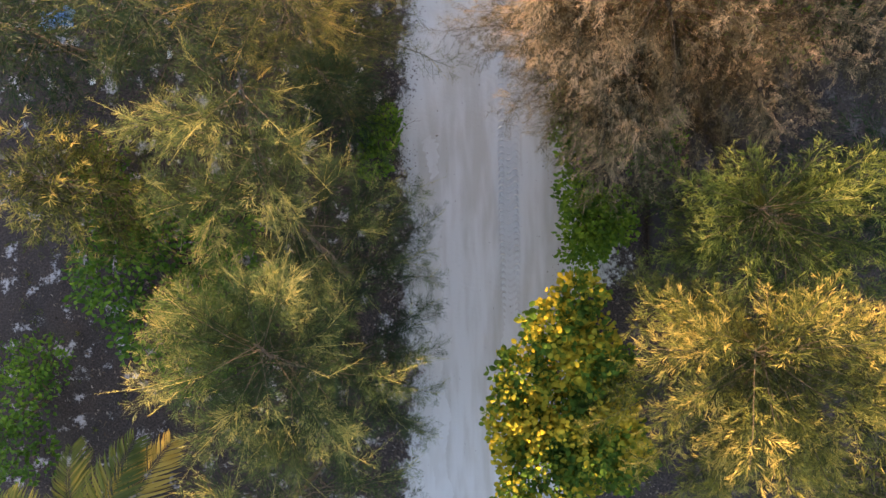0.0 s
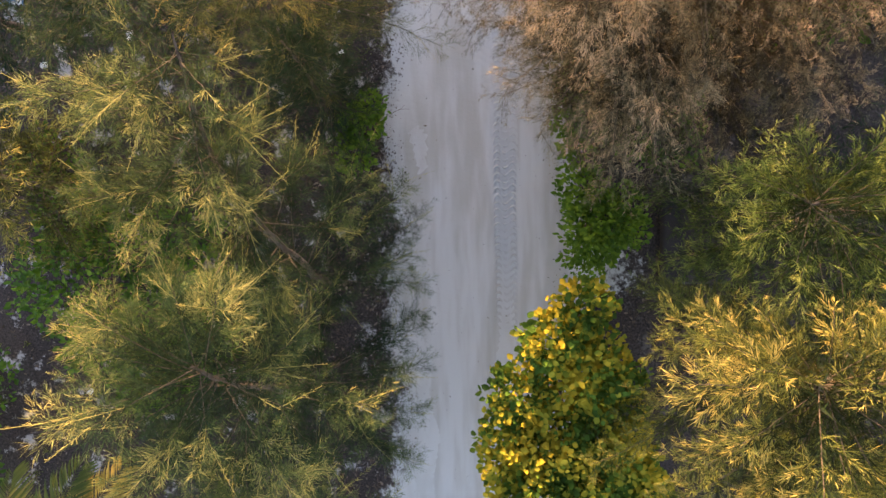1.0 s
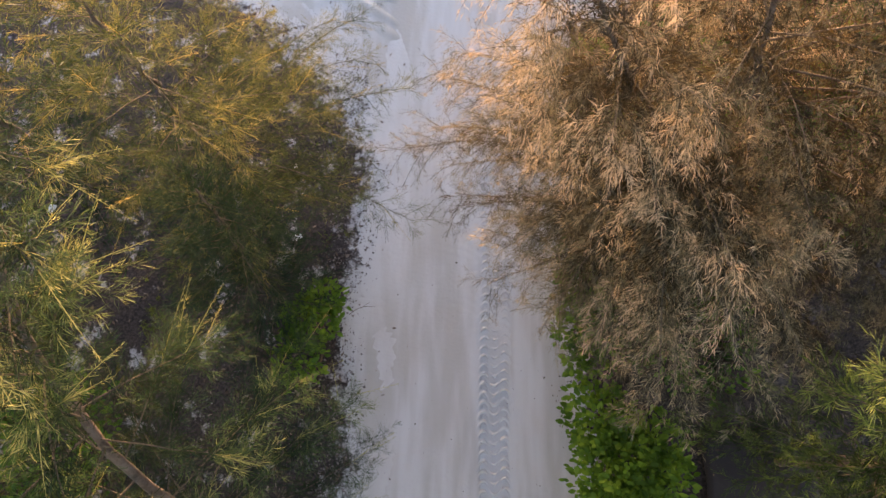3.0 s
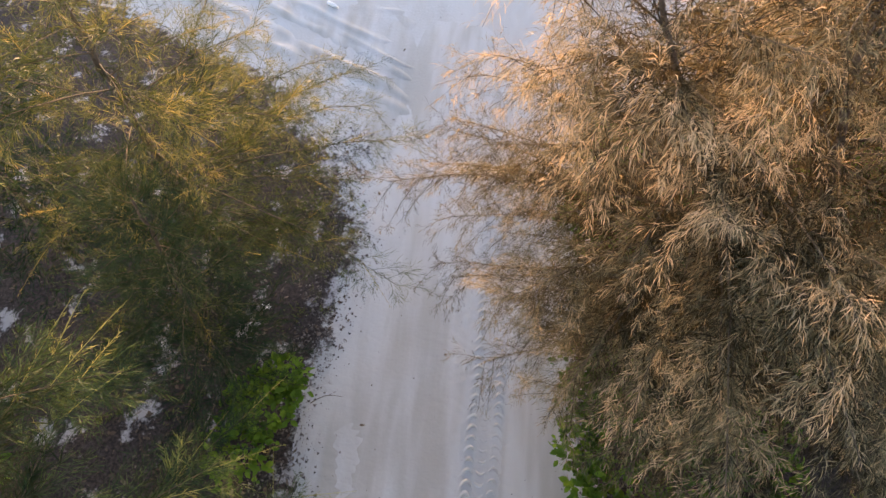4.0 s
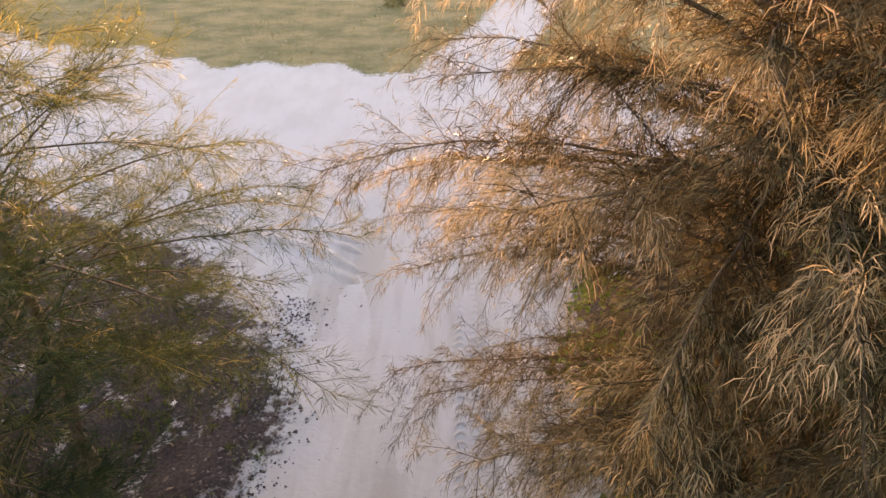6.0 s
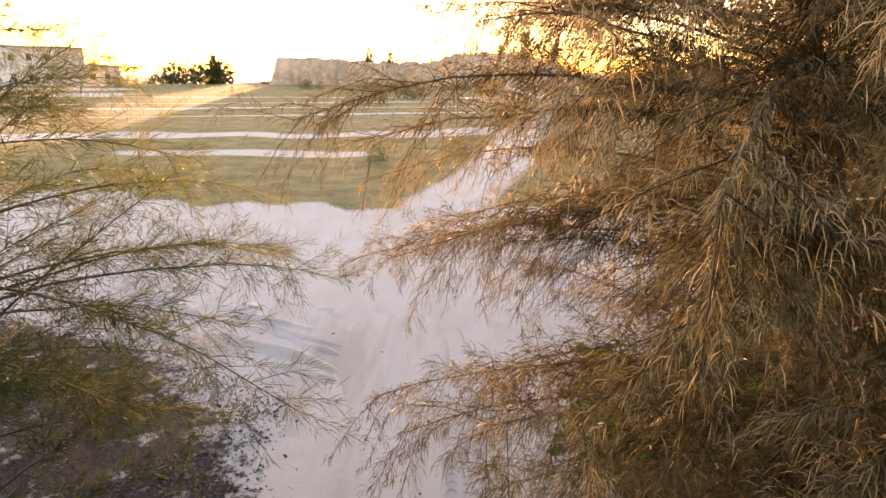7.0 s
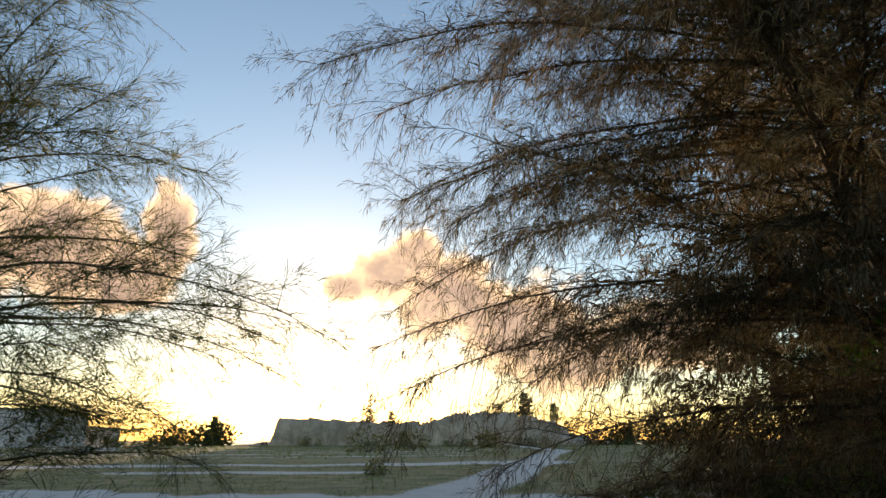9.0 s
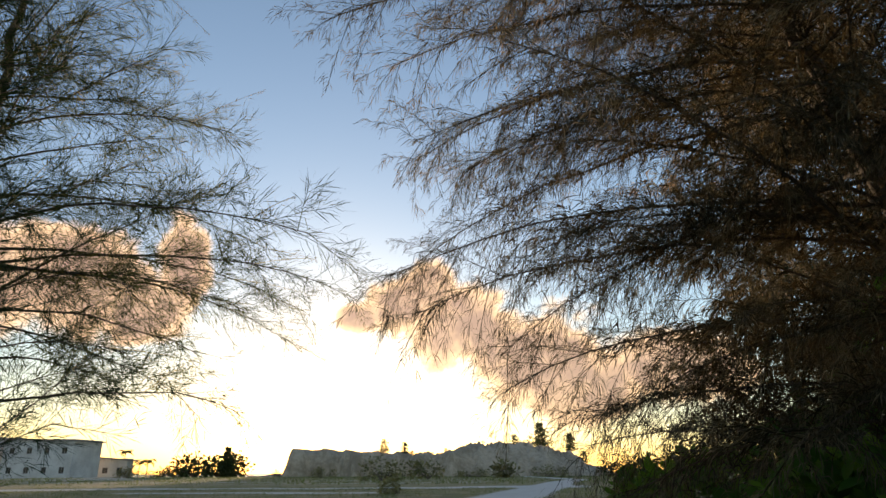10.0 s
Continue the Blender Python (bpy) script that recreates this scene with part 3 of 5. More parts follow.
def ridge_height(X, Y):
    """Curved wheel berms where the track opens onto the sand."""
    z = 0.004 + lumps(X, Y, (0.004, 5.0, 0.4), (0.003, 13.0, 1.3)) + 0.004 * np.sin(40 * X + 25 * Y + 5 * np.sin(3 * Y)) * np.clip(np.sin(2.1 * X + Y), 0, 1)
    for off, amp, half in ((0.0, 0.075, 0.07), (0.28, -0.03, 0.09), (0.55, 0.05, 0.06), (0.75, 0.04, 0.04), (-0.35, 0.05, 0.08), (1.05, 0.035, 0.05), (1.5, 0.02, 0.05)):
        line = 6.55 - 0.60 * (X + 1.9) - 0.035 * (X + 1.9) ** 2 + off * (1 + 0.35 * np.sin(0.9 * X + off)) + 0.05 * np.sin(3 * X + 4 * off)
        broken = np.clip(0.55 + 0.6 * np.sin(2.3 * X + 7 * off) + 0.3 * np.sin(9.1 * X + 3 * off), 0.05, 1)
        z = z + amp * broken * np.exp(-(((Y - line) / half) ** 2))
    mid = 6.9 - 0.60 * (X + 1.9) - 0.035 * (X + 1.9) ** 2
    k = np.clip(np.minimum(np.minimum((X + 6.2) / 0.8, (-1.0 - X) / 0.5), (1.5 - np.abs(Y - mid)) / 0.5), 0, 1)
    k = k * k * (3 - 2 * k)
    return z * k + ground_height(X, Y) - 0.03 * (1 - k)


ridge, _ = sheet("sand_ridge", np.arange(-6.2, -0.99, 0.045), np.arange(5.0, 10.6, 0.035), ridge_height, ROAD)
tagged(ridge, "low curved ridges of churned pale sand", "sand", kind="structure")

WATER, wn, ws, _ = material("sea", 0.25)
ws.inputs["Base Color"].default_value = (0.03, 0.07, 0.09, 1)
wp = wn.noise(place(wn), 0.6, 4.0)
bump(wn, ws, wp, 0.3, 0.3)
water, _ = sheet("water", np.linspace(-3000, 3000, 9), np.array([180.0, 600, 1500, 4500]), lambda X, Y: X * 0 - 0.55, WATER)
tagged(water, "calm sea shining under the evening sky", "sea", kind="structure")


# ---- leaves ----
def leaves(base, way, face, length, width):
    """Broad leaves folded along the midrib: eight triangles each."""
    n = len(base)
    side = unit(np.cross(way, face))
    up = np.cross(side, way)
    l, w = length[:, None], width[:, None]
    b, t = base, base + way * l - up * l * 0.10
    m1, m2 = base + way * l * 0.33 - up * w * 0.10, base + way * l * 0.70 - up * w * 0.12
    l1, l2 = m1 + side * w * 0.46 + up * w * 0.16, m2 + side * w * 0.38 + up * w * 0.13
    r1, r2 = m1 - side * w * 0.46 + up * w * 0.16, m2 - side * w * 0.38 + up * w * 0.13
    v = np.stack([b, m1, m2, t, l1, l2, r1, r2], 1).reshape(-1, 3)
    o = 8 * np.arange(n)[:, None]
    tri = np.concatenate([o + np.array([[a]]).reshape(1, 3) for a in ([0, 4, 1], [5, 3, 2], [0, 1, 6], [7, 2, 3])])
    quad = np.concatenate([o + np.array(a).reshape(1, 4) for a in ([4, 5, 2, 1], [1, 2, 7, 6])])
    return v, [tri, quad]


def shrub(name, label, lobes, count, size, mat, seed, stems=9, round_=0.62):
    """A leafy shrub: stems from one foot to lobes of many single leaves."""
    rng = np.random.default_rng(seed)
    lobes = np.asarray(lobes, dtype=float)
    foot = np.array([np.average(lobes[:, 0]), np.average(lobes[:, 1]), 0.0])
    ob = thing(name, label, "shrub", at=tuple(foot))
    vol = lobes[:, 3] ** 2
    pick = rng.choice(len(lobes), count, p=vol / vol.sum())
    d = unit(rng.normal(0, 1, (count, 3)))
    d[:, 2] = np.where(d[:, 2] < -0.35, -d[:, 2], d[:, 2])
    k = np.sin(7 * d[:, 0] + 3 * pick) * np.sin(6 * d[:, 1] + pick) * 0.22
    rad = lobes[pick, 3] * (0.45 + 0.6 * rng.uniform(0, 1, count) ** 0.6 + k)
    p = lobes[pick, :3] + d * rad[:, None] * np.array([1, 1, 0.85])
    ok = p[:, 2] > 0.04
    p, d = p[ok], d[ok]
    way = unit(d * 0.7 + rng.normal(0, 0.55, p.shape) + np.array([0, 0, 0.15]))
    face = unit(np.array([0, 0, 1.0]) + d * 0.6 + rng.normal(0, 0.35, p.shape))
    ln = size * rng.uniform(0.6, 1.25, len(p))
    v, f = leaves(p - foot, way, face, ln, ln * round_)
    mesh_part("foliage", v, f, mat, ob)
    K = 7
    S = []
    for j in range(stems):
        q = lobes[j % len(lobes)]
        end = q[:3] + unit(rng.normal(0, 1, 3)) * q[3] * 0.7
        end[2] = max(end[2], 0.15)
        a = np.array([foot[0], foot[1], 0.0]) + rng.normal(0, 0.06, 3) * np.array([1, 1, 0])
        m = (a + end) / 2 + rng.normal(0, 0.12, 3)
        u = np.linspace(0, 1, K)[:, None]
        S.append((1 - u) ** 2 * a + 2 * u * (1 - u) * m + u ** 2 * end)
    v, f = tubes(np.array(S) - foot, np.linspace(0.018, 0.005, K)[None].repeat(stems, 0), 5)
    mesh_part("branchwork", v, [f], TWIG, ob)
    return ob


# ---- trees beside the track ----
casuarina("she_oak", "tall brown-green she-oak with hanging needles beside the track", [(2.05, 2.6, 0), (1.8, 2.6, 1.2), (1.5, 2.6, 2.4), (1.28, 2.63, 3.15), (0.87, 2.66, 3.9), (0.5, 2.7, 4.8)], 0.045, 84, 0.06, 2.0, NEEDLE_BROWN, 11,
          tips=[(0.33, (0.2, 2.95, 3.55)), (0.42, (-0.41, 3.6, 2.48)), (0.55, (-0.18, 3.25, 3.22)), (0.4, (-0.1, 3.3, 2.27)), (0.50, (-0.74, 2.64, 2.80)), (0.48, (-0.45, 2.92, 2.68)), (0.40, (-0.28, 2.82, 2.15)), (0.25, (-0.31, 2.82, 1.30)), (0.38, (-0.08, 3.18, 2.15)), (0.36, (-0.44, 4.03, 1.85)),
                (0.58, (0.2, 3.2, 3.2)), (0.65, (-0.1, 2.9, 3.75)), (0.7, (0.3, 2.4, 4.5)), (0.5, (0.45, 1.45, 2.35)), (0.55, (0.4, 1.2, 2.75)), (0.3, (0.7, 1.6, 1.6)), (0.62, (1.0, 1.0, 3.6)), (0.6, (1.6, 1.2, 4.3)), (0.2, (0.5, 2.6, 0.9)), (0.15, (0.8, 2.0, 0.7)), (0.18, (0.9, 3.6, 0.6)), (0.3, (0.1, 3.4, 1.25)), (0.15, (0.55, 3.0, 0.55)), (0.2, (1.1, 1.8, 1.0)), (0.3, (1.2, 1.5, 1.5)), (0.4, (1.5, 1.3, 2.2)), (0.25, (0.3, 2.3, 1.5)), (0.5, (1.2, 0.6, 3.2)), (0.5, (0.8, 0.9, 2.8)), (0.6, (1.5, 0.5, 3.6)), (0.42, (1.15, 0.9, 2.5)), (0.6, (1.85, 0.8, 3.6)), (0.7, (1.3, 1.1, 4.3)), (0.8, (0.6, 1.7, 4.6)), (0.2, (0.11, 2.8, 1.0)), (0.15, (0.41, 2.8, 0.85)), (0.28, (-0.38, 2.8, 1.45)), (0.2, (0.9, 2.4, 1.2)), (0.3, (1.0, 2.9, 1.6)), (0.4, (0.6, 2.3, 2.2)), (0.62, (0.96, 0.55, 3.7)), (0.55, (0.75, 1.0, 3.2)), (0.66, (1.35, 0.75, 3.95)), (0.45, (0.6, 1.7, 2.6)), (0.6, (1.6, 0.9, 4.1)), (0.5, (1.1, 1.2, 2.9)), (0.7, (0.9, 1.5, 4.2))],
          rise=0.2, hang=1.0, x_min=-0.1, twigs=12, dens=122, needle=0.092, wide=0.0014, fuzz=0.75, cling=0.75, ends=0.55, inner=110, airy=0.35, top_light=0.22)
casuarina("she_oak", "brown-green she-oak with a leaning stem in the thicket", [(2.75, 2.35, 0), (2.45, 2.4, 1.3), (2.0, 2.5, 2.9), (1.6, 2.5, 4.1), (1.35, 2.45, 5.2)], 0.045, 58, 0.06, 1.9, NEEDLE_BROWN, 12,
          tips=[(0.2, (1.5, 1.7, 0.9)), (0.3, (1.3, 2.1, 1.3)), (0.6, (2.4, 1.3, 4.2)), (0.75, (1.6, 1.3, 4.4)), (0.25, (2.0, 1.5, 1.4)), (0.75, (2.9, 1.6, 4.4)), (0.7, (3.3, 1.75, 4.3)), (0.8, (3.0, 2.2, 4.8)), (0.65, (3.6, 2.1, 4.2)), (0.6, (2.7, 1.2, 4.1)), (0.55, (3.2, 1.4, 3.7))], rise=0.2, hang=1.1, x_min=0.7, twigs=14, dens=165, needle=0.065, wide=0.0014, fuzz=0.85, cling=0.6, ends=0.42, plume=0.8, inner=150, top_light=0.2)
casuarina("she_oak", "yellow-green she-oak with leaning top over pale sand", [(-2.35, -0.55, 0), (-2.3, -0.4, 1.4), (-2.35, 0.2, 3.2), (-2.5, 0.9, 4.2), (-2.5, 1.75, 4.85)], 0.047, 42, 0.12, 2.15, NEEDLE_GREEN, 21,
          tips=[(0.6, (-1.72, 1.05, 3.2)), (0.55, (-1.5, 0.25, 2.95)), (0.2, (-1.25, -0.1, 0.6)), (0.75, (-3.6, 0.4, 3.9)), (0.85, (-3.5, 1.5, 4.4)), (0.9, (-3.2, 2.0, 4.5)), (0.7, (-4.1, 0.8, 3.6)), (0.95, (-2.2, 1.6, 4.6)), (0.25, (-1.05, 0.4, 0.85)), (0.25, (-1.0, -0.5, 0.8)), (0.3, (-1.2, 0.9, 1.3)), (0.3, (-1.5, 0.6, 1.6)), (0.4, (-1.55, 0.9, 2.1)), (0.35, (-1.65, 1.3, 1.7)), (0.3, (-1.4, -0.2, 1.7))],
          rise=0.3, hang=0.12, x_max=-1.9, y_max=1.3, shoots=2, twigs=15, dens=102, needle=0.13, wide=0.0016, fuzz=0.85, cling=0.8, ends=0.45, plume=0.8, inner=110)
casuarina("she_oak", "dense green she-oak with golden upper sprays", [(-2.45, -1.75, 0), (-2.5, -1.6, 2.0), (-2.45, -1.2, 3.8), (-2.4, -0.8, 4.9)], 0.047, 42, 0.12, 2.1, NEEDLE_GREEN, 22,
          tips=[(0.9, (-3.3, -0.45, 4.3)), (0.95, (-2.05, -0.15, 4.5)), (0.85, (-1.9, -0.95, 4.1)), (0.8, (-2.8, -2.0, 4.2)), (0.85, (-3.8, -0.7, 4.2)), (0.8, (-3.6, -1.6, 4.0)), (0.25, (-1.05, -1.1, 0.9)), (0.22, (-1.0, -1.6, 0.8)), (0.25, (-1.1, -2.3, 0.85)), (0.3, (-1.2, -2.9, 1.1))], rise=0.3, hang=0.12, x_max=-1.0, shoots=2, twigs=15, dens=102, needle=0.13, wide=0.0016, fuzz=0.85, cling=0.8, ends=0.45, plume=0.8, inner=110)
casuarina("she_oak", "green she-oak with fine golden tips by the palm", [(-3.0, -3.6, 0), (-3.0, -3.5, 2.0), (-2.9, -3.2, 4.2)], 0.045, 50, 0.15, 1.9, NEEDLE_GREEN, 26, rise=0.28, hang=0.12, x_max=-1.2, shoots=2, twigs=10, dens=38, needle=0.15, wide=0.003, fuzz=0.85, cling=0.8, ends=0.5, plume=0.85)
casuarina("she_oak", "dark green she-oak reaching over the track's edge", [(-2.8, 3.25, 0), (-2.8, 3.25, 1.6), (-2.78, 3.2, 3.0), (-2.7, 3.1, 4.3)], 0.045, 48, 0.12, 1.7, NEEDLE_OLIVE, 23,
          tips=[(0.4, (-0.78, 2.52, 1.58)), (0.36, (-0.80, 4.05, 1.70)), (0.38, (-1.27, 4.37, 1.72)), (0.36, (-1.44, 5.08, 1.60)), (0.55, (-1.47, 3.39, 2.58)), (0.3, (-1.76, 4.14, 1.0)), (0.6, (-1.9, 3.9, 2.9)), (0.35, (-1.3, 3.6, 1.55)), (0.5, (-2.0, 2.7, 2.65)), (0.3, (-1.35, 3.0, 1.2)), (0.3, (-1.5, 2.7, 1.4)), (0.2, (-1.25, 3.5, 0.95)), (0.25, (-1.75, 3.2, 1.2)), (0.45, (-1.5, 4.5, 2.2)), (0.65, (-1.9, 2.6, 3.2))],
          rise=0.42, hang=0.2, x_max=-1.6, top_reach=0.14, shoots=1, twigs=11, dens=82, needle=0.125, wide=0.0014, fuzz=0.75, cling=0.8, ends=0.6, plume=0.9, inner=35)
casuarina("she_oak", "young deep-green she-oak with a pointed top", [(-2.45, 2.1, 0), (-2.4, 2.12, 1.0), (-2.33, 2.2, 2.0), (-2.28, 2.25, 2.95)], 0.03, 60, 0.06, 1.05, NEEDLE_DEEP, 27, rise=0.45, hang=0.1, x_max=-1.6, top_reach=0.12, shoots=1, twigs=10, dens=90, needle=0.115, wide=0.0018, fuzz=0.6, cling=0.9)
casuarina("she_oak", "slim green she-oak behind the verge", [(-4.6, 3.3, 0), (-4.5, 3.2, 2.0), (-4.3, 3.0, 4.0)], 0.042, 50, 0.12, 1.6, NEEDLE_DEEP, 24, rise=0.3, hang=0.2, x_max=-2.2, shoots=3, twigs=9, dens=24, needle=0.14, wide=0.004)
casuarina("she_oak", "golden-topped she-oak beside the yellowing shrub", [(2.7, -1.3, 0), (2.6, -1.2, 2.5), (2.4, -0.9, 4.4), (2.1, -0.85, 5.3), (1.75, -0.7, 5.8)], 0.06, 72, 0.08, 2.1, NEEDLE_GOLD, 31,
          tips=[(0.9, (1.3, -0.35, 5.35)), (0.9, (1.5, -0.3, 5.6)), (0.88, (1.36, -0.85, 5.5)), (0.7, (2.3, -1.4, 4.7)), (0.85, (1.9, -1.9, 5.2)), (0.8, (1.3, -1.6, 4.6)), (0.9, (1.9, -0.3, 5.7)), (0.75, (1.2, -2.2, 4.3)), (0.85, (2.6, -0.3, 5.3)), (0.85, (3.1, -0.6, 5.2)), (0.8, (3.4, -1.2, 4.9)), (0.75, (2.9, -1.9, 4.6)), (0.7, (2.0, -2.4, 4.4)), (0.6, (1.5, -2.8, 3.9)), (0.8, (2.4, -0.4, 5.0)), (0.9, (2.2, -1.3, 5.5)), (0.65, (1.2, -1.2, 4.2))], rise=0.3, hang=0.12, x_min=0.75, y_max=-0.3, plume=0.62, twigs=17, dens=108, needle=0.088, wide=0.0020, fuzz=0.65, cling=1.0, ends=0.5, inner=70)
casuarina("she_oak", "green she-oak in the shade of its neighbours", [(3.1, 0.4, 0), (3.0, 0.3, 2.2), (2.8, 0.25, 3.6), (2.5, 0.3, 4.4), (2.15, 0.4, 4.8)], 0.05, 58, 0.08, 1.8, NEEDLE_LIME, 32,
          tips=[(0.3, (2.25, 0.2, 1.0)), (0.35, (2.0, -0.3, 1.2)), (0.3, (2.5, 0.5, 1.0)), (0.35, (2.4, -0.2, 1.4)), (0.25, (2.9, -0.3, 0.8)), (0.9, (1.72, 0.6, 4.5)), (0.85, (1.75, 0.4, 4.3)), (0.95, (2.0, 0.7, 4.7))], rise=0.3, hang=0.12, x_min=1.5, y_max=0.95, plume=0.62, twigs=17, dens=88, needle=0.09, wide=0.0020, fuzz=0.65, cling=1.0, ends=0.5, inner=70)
casuarina("she_oak", "greyish she-oak in the thicket", [(3.9, 3.1, 0), (3.8, 3.0, 2.5), (3.5, 2.8, 5.0)], 0.055, 62, 0.08, 2.1, NEEDLE_BROWN, 33, rise=0.25, hang=0.9, x_min=1.6, twigs=9, dens=70, needle=0.1, ends=0.55, inner=60, wide=0.002)
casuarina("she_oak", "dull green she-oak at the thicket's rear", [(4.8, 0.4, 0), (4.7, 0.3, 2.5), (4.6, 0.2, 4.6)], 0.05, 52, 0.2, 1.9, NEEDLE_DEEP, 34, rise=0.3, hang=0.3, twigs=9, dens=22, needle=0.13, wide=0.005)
casuarina("she_oak", "golden she-oak above the shrubs", [(4.3, -2.8, 0), (4.2, -2.7, 2.5), (4.1, -2.5, 4.8)], 0.05, 56, 0.2, 2.0, NEEDLE_GOLD, 35, rise=0.3, hang=0.15, x_min=2.0, plume=0.7, twigs=14, dens=38, needle=0.13, wide=0.0042, fuzz=0.5, cling=1.1, ends=0.6)
casuarina("she_oak", "brown-tipped she-oak apart on the gravel", [(-6.1, 0.9, 0), (-6.0, 0.9, 1.6), (-5.8, 1.0, 3.2)], 0.042, 50, 0.15, 1.5, NEEDLE_GOLD, 36, rise=0.3, hang=0.2, twigs=9, dens=26, needle=0.14, wide=0.005)
casuarina("she_oak", "dark she-oak at the rear of the gravel", [(-6.6, 3.2, 0), (-6.6, 3.1, 2.0), (-6.5, 3.0, 3.4)], 0.042, 44, 0.15, 1.6, NEEDLE_DEEP, 37, rise=0.3, hang=0.25, twigs=9, dens=26, needle=0.14, wide=0.005)
casuarina("she_oak", "dark she-oak over strewn scraps", [(-8.6, 4.6, 0), (-8.6, 4.5, 2.0), (-8.5, 4.4, 3.4)], 0.042, 40, 0.15, 1.5, NEEDLE_DEEP, 38, rise=0.3, hang=0.25, twigs=9, dens=22, needle=0.14, wide=0.005)
casuarina("she_oak", "dark she-oak behind the leaning stems", [(3.3, 4.9, 0), (3.2, 4.9, 2.2), (3.0, 4.8, 4.9)], 0.05, 60, 0.05, 1.9, NEEDLE_BROWN, 39, rise=0.2, hang=0.9, x_min=1.5, twigs=9, dens=54, needle=0.11, ends=0.6, inner=40, wide=0.0045)
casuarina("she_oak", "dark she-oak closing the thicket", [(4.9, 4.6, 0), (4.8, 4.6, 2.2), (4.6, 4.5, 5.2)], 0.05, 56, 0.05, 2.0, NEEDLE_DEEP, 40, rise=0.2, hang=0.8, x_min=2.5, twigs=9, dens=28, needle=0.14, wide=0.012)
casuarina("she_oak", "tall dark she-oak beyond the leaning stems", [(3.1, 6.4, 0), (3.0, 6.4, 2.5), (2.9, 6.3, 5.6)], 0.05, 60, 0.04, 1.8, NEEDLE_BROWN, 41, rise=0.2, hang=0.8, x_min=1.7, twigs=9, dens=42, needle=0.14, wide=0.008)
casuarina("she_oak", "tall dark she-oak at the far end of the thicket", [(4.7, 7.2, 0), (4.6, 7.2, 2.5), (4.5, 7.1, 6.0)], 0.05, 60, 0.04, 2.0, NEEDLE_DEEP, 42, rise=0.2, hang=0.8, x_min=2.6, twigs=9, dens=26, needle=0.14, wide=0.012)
shrub("shrub", "dark shrub filling the rear of the thicket", [(3.4, 5.6, 0.7, 0.8), (4.4, 6.0, 0.8, 0.9), (2.7, 5.4, 0.5, 0.6), (5.2, 5.6, 0.9, 0.9), (3.9, 4.4, 1.2, 0.8), (3.0, 4.2, 1.2, 0.7)], 1700, 0.15, LEAF_SHADED, 59, 10)

# ---- shrubs ----
shrub("shrub", "dark green shrub deep in the thicket", [(2.6, 3.4, 0.6, 0.7), (3.4, 3.7, 0.7, 0.8), (2.0, 3.9, 0.5, 0.55), (4.2, 3.4, 0.8, 0.8)], 1600, 0.14, LEAF_SHADED, 58, 10)
shrub("shrub", "round glossy green shrub at the track's edge", [(1.35, 0.25, 0.55, 0.50), (1.2, 0.75, 0.45, 0.38), (1.6, 0.35, 0.5, 0.45), (1.25, -0.1, 0.4, 0.35)], 2600, 0.085, LEAF_BRIGHT, 51)
shrub("shrub", "yellowing broad-leaved shrub leaning over the track", [(0.65, -2.5, 1.5, 0.62), (0.2, -2.5, 1.5, 0.5), (0.6, -1.1, 1.9, 0.4), (1.0, -1.5, 1.7, 0.55), (0.25, -1.85, 1.6, 0.42), (0.5, -3.3, 1.5, 0.7), (1.2, -2.7, 1.6, 0.7), (1.0, -0.75, 1.7, 0.36), (1.35, -1.9, 1.2, 0.5), (1.5, -3.0, 1.3, 0.55)], 12000, 0.092, LEAF_YELLOW, 52, 16, 0.8)
shrub("shrub", "bright green shrub under the she-oaks", [(-1.95, 1.75, 0.45, 0.32), (-2.05, 1.35, 0.4, 0.3), (-1.85, 2.0, 0.35, 0.25)], 900, 0.085, LEAF_BRIGHT, 53)
shrub("shrub", "low green shrub between the she-oaks", [(-6.2, 0.5, 0.6, 0.55), (-6.3, -0.4, 0.7, 0.7), (-5.5, 0.2, 0.6, 0.6), (-5.8, -1.3, 0.6, 0.6), (-5.1, -1.9, 0.5, 0.55), (-5.0, -0.8, 0.5, 0.6), (-4.5, 0.5, 0.6, 0.6), (-4.3, -0.5, 0.6, 0.6), (-4.4, -1.5, 0.5, 0.6), (-6.6, 1.3, 0.5, 0.5)], 5600, 0.1, LEAF_SHADED, 54, 12)
shrub("shrub", "dark green shrub on the gravel", [(-8.3, -2.4, 0.7, 0.8), (-7.8, -1.9, 0.5, 0.5), (-8.2, -3.3, 0.6, 0.6)], 2000, 0.09, LEAF_SHADED, 55)
shrub("shrub", "green shrub tangled in the shaded thicket", [(1.5, 1.9, 0.4, 0.5), (1.2, 2.5, 0.35, 0.4), (2.2, 1.6, 0.5, 0.6), (1.05, 2.2, 0.35, 0.30), (1.25, 1.5, 0.35, 0.3)], 1900, 0.085, LEAF_SHADED, 56)
shrub("shrub", "small green shrub at the foot of the she-oak", [(0.98, 1.8, 0.30, 0.24), (1.1, 1.4, 0.3, 0.22), (1.12, 2.2, 0.46, 0.24), (1.3, 2.35, 0.5, 0.24)], 620, 0.1, LEAF_BRIGHT, 57, 6)
shrub("shrub", "fresh green shrub beyond the she-oak's trunk", [(1.15, 4.0, 0.45, 0.28), (1.0, 4.25, 0.4, 0.26), (1.4, 4.1, 0.5, 0.3), (1.3, 5.2, 0.4, 0.3)], 800, 0.1, LEAF_BRIGHT, 60, 7)


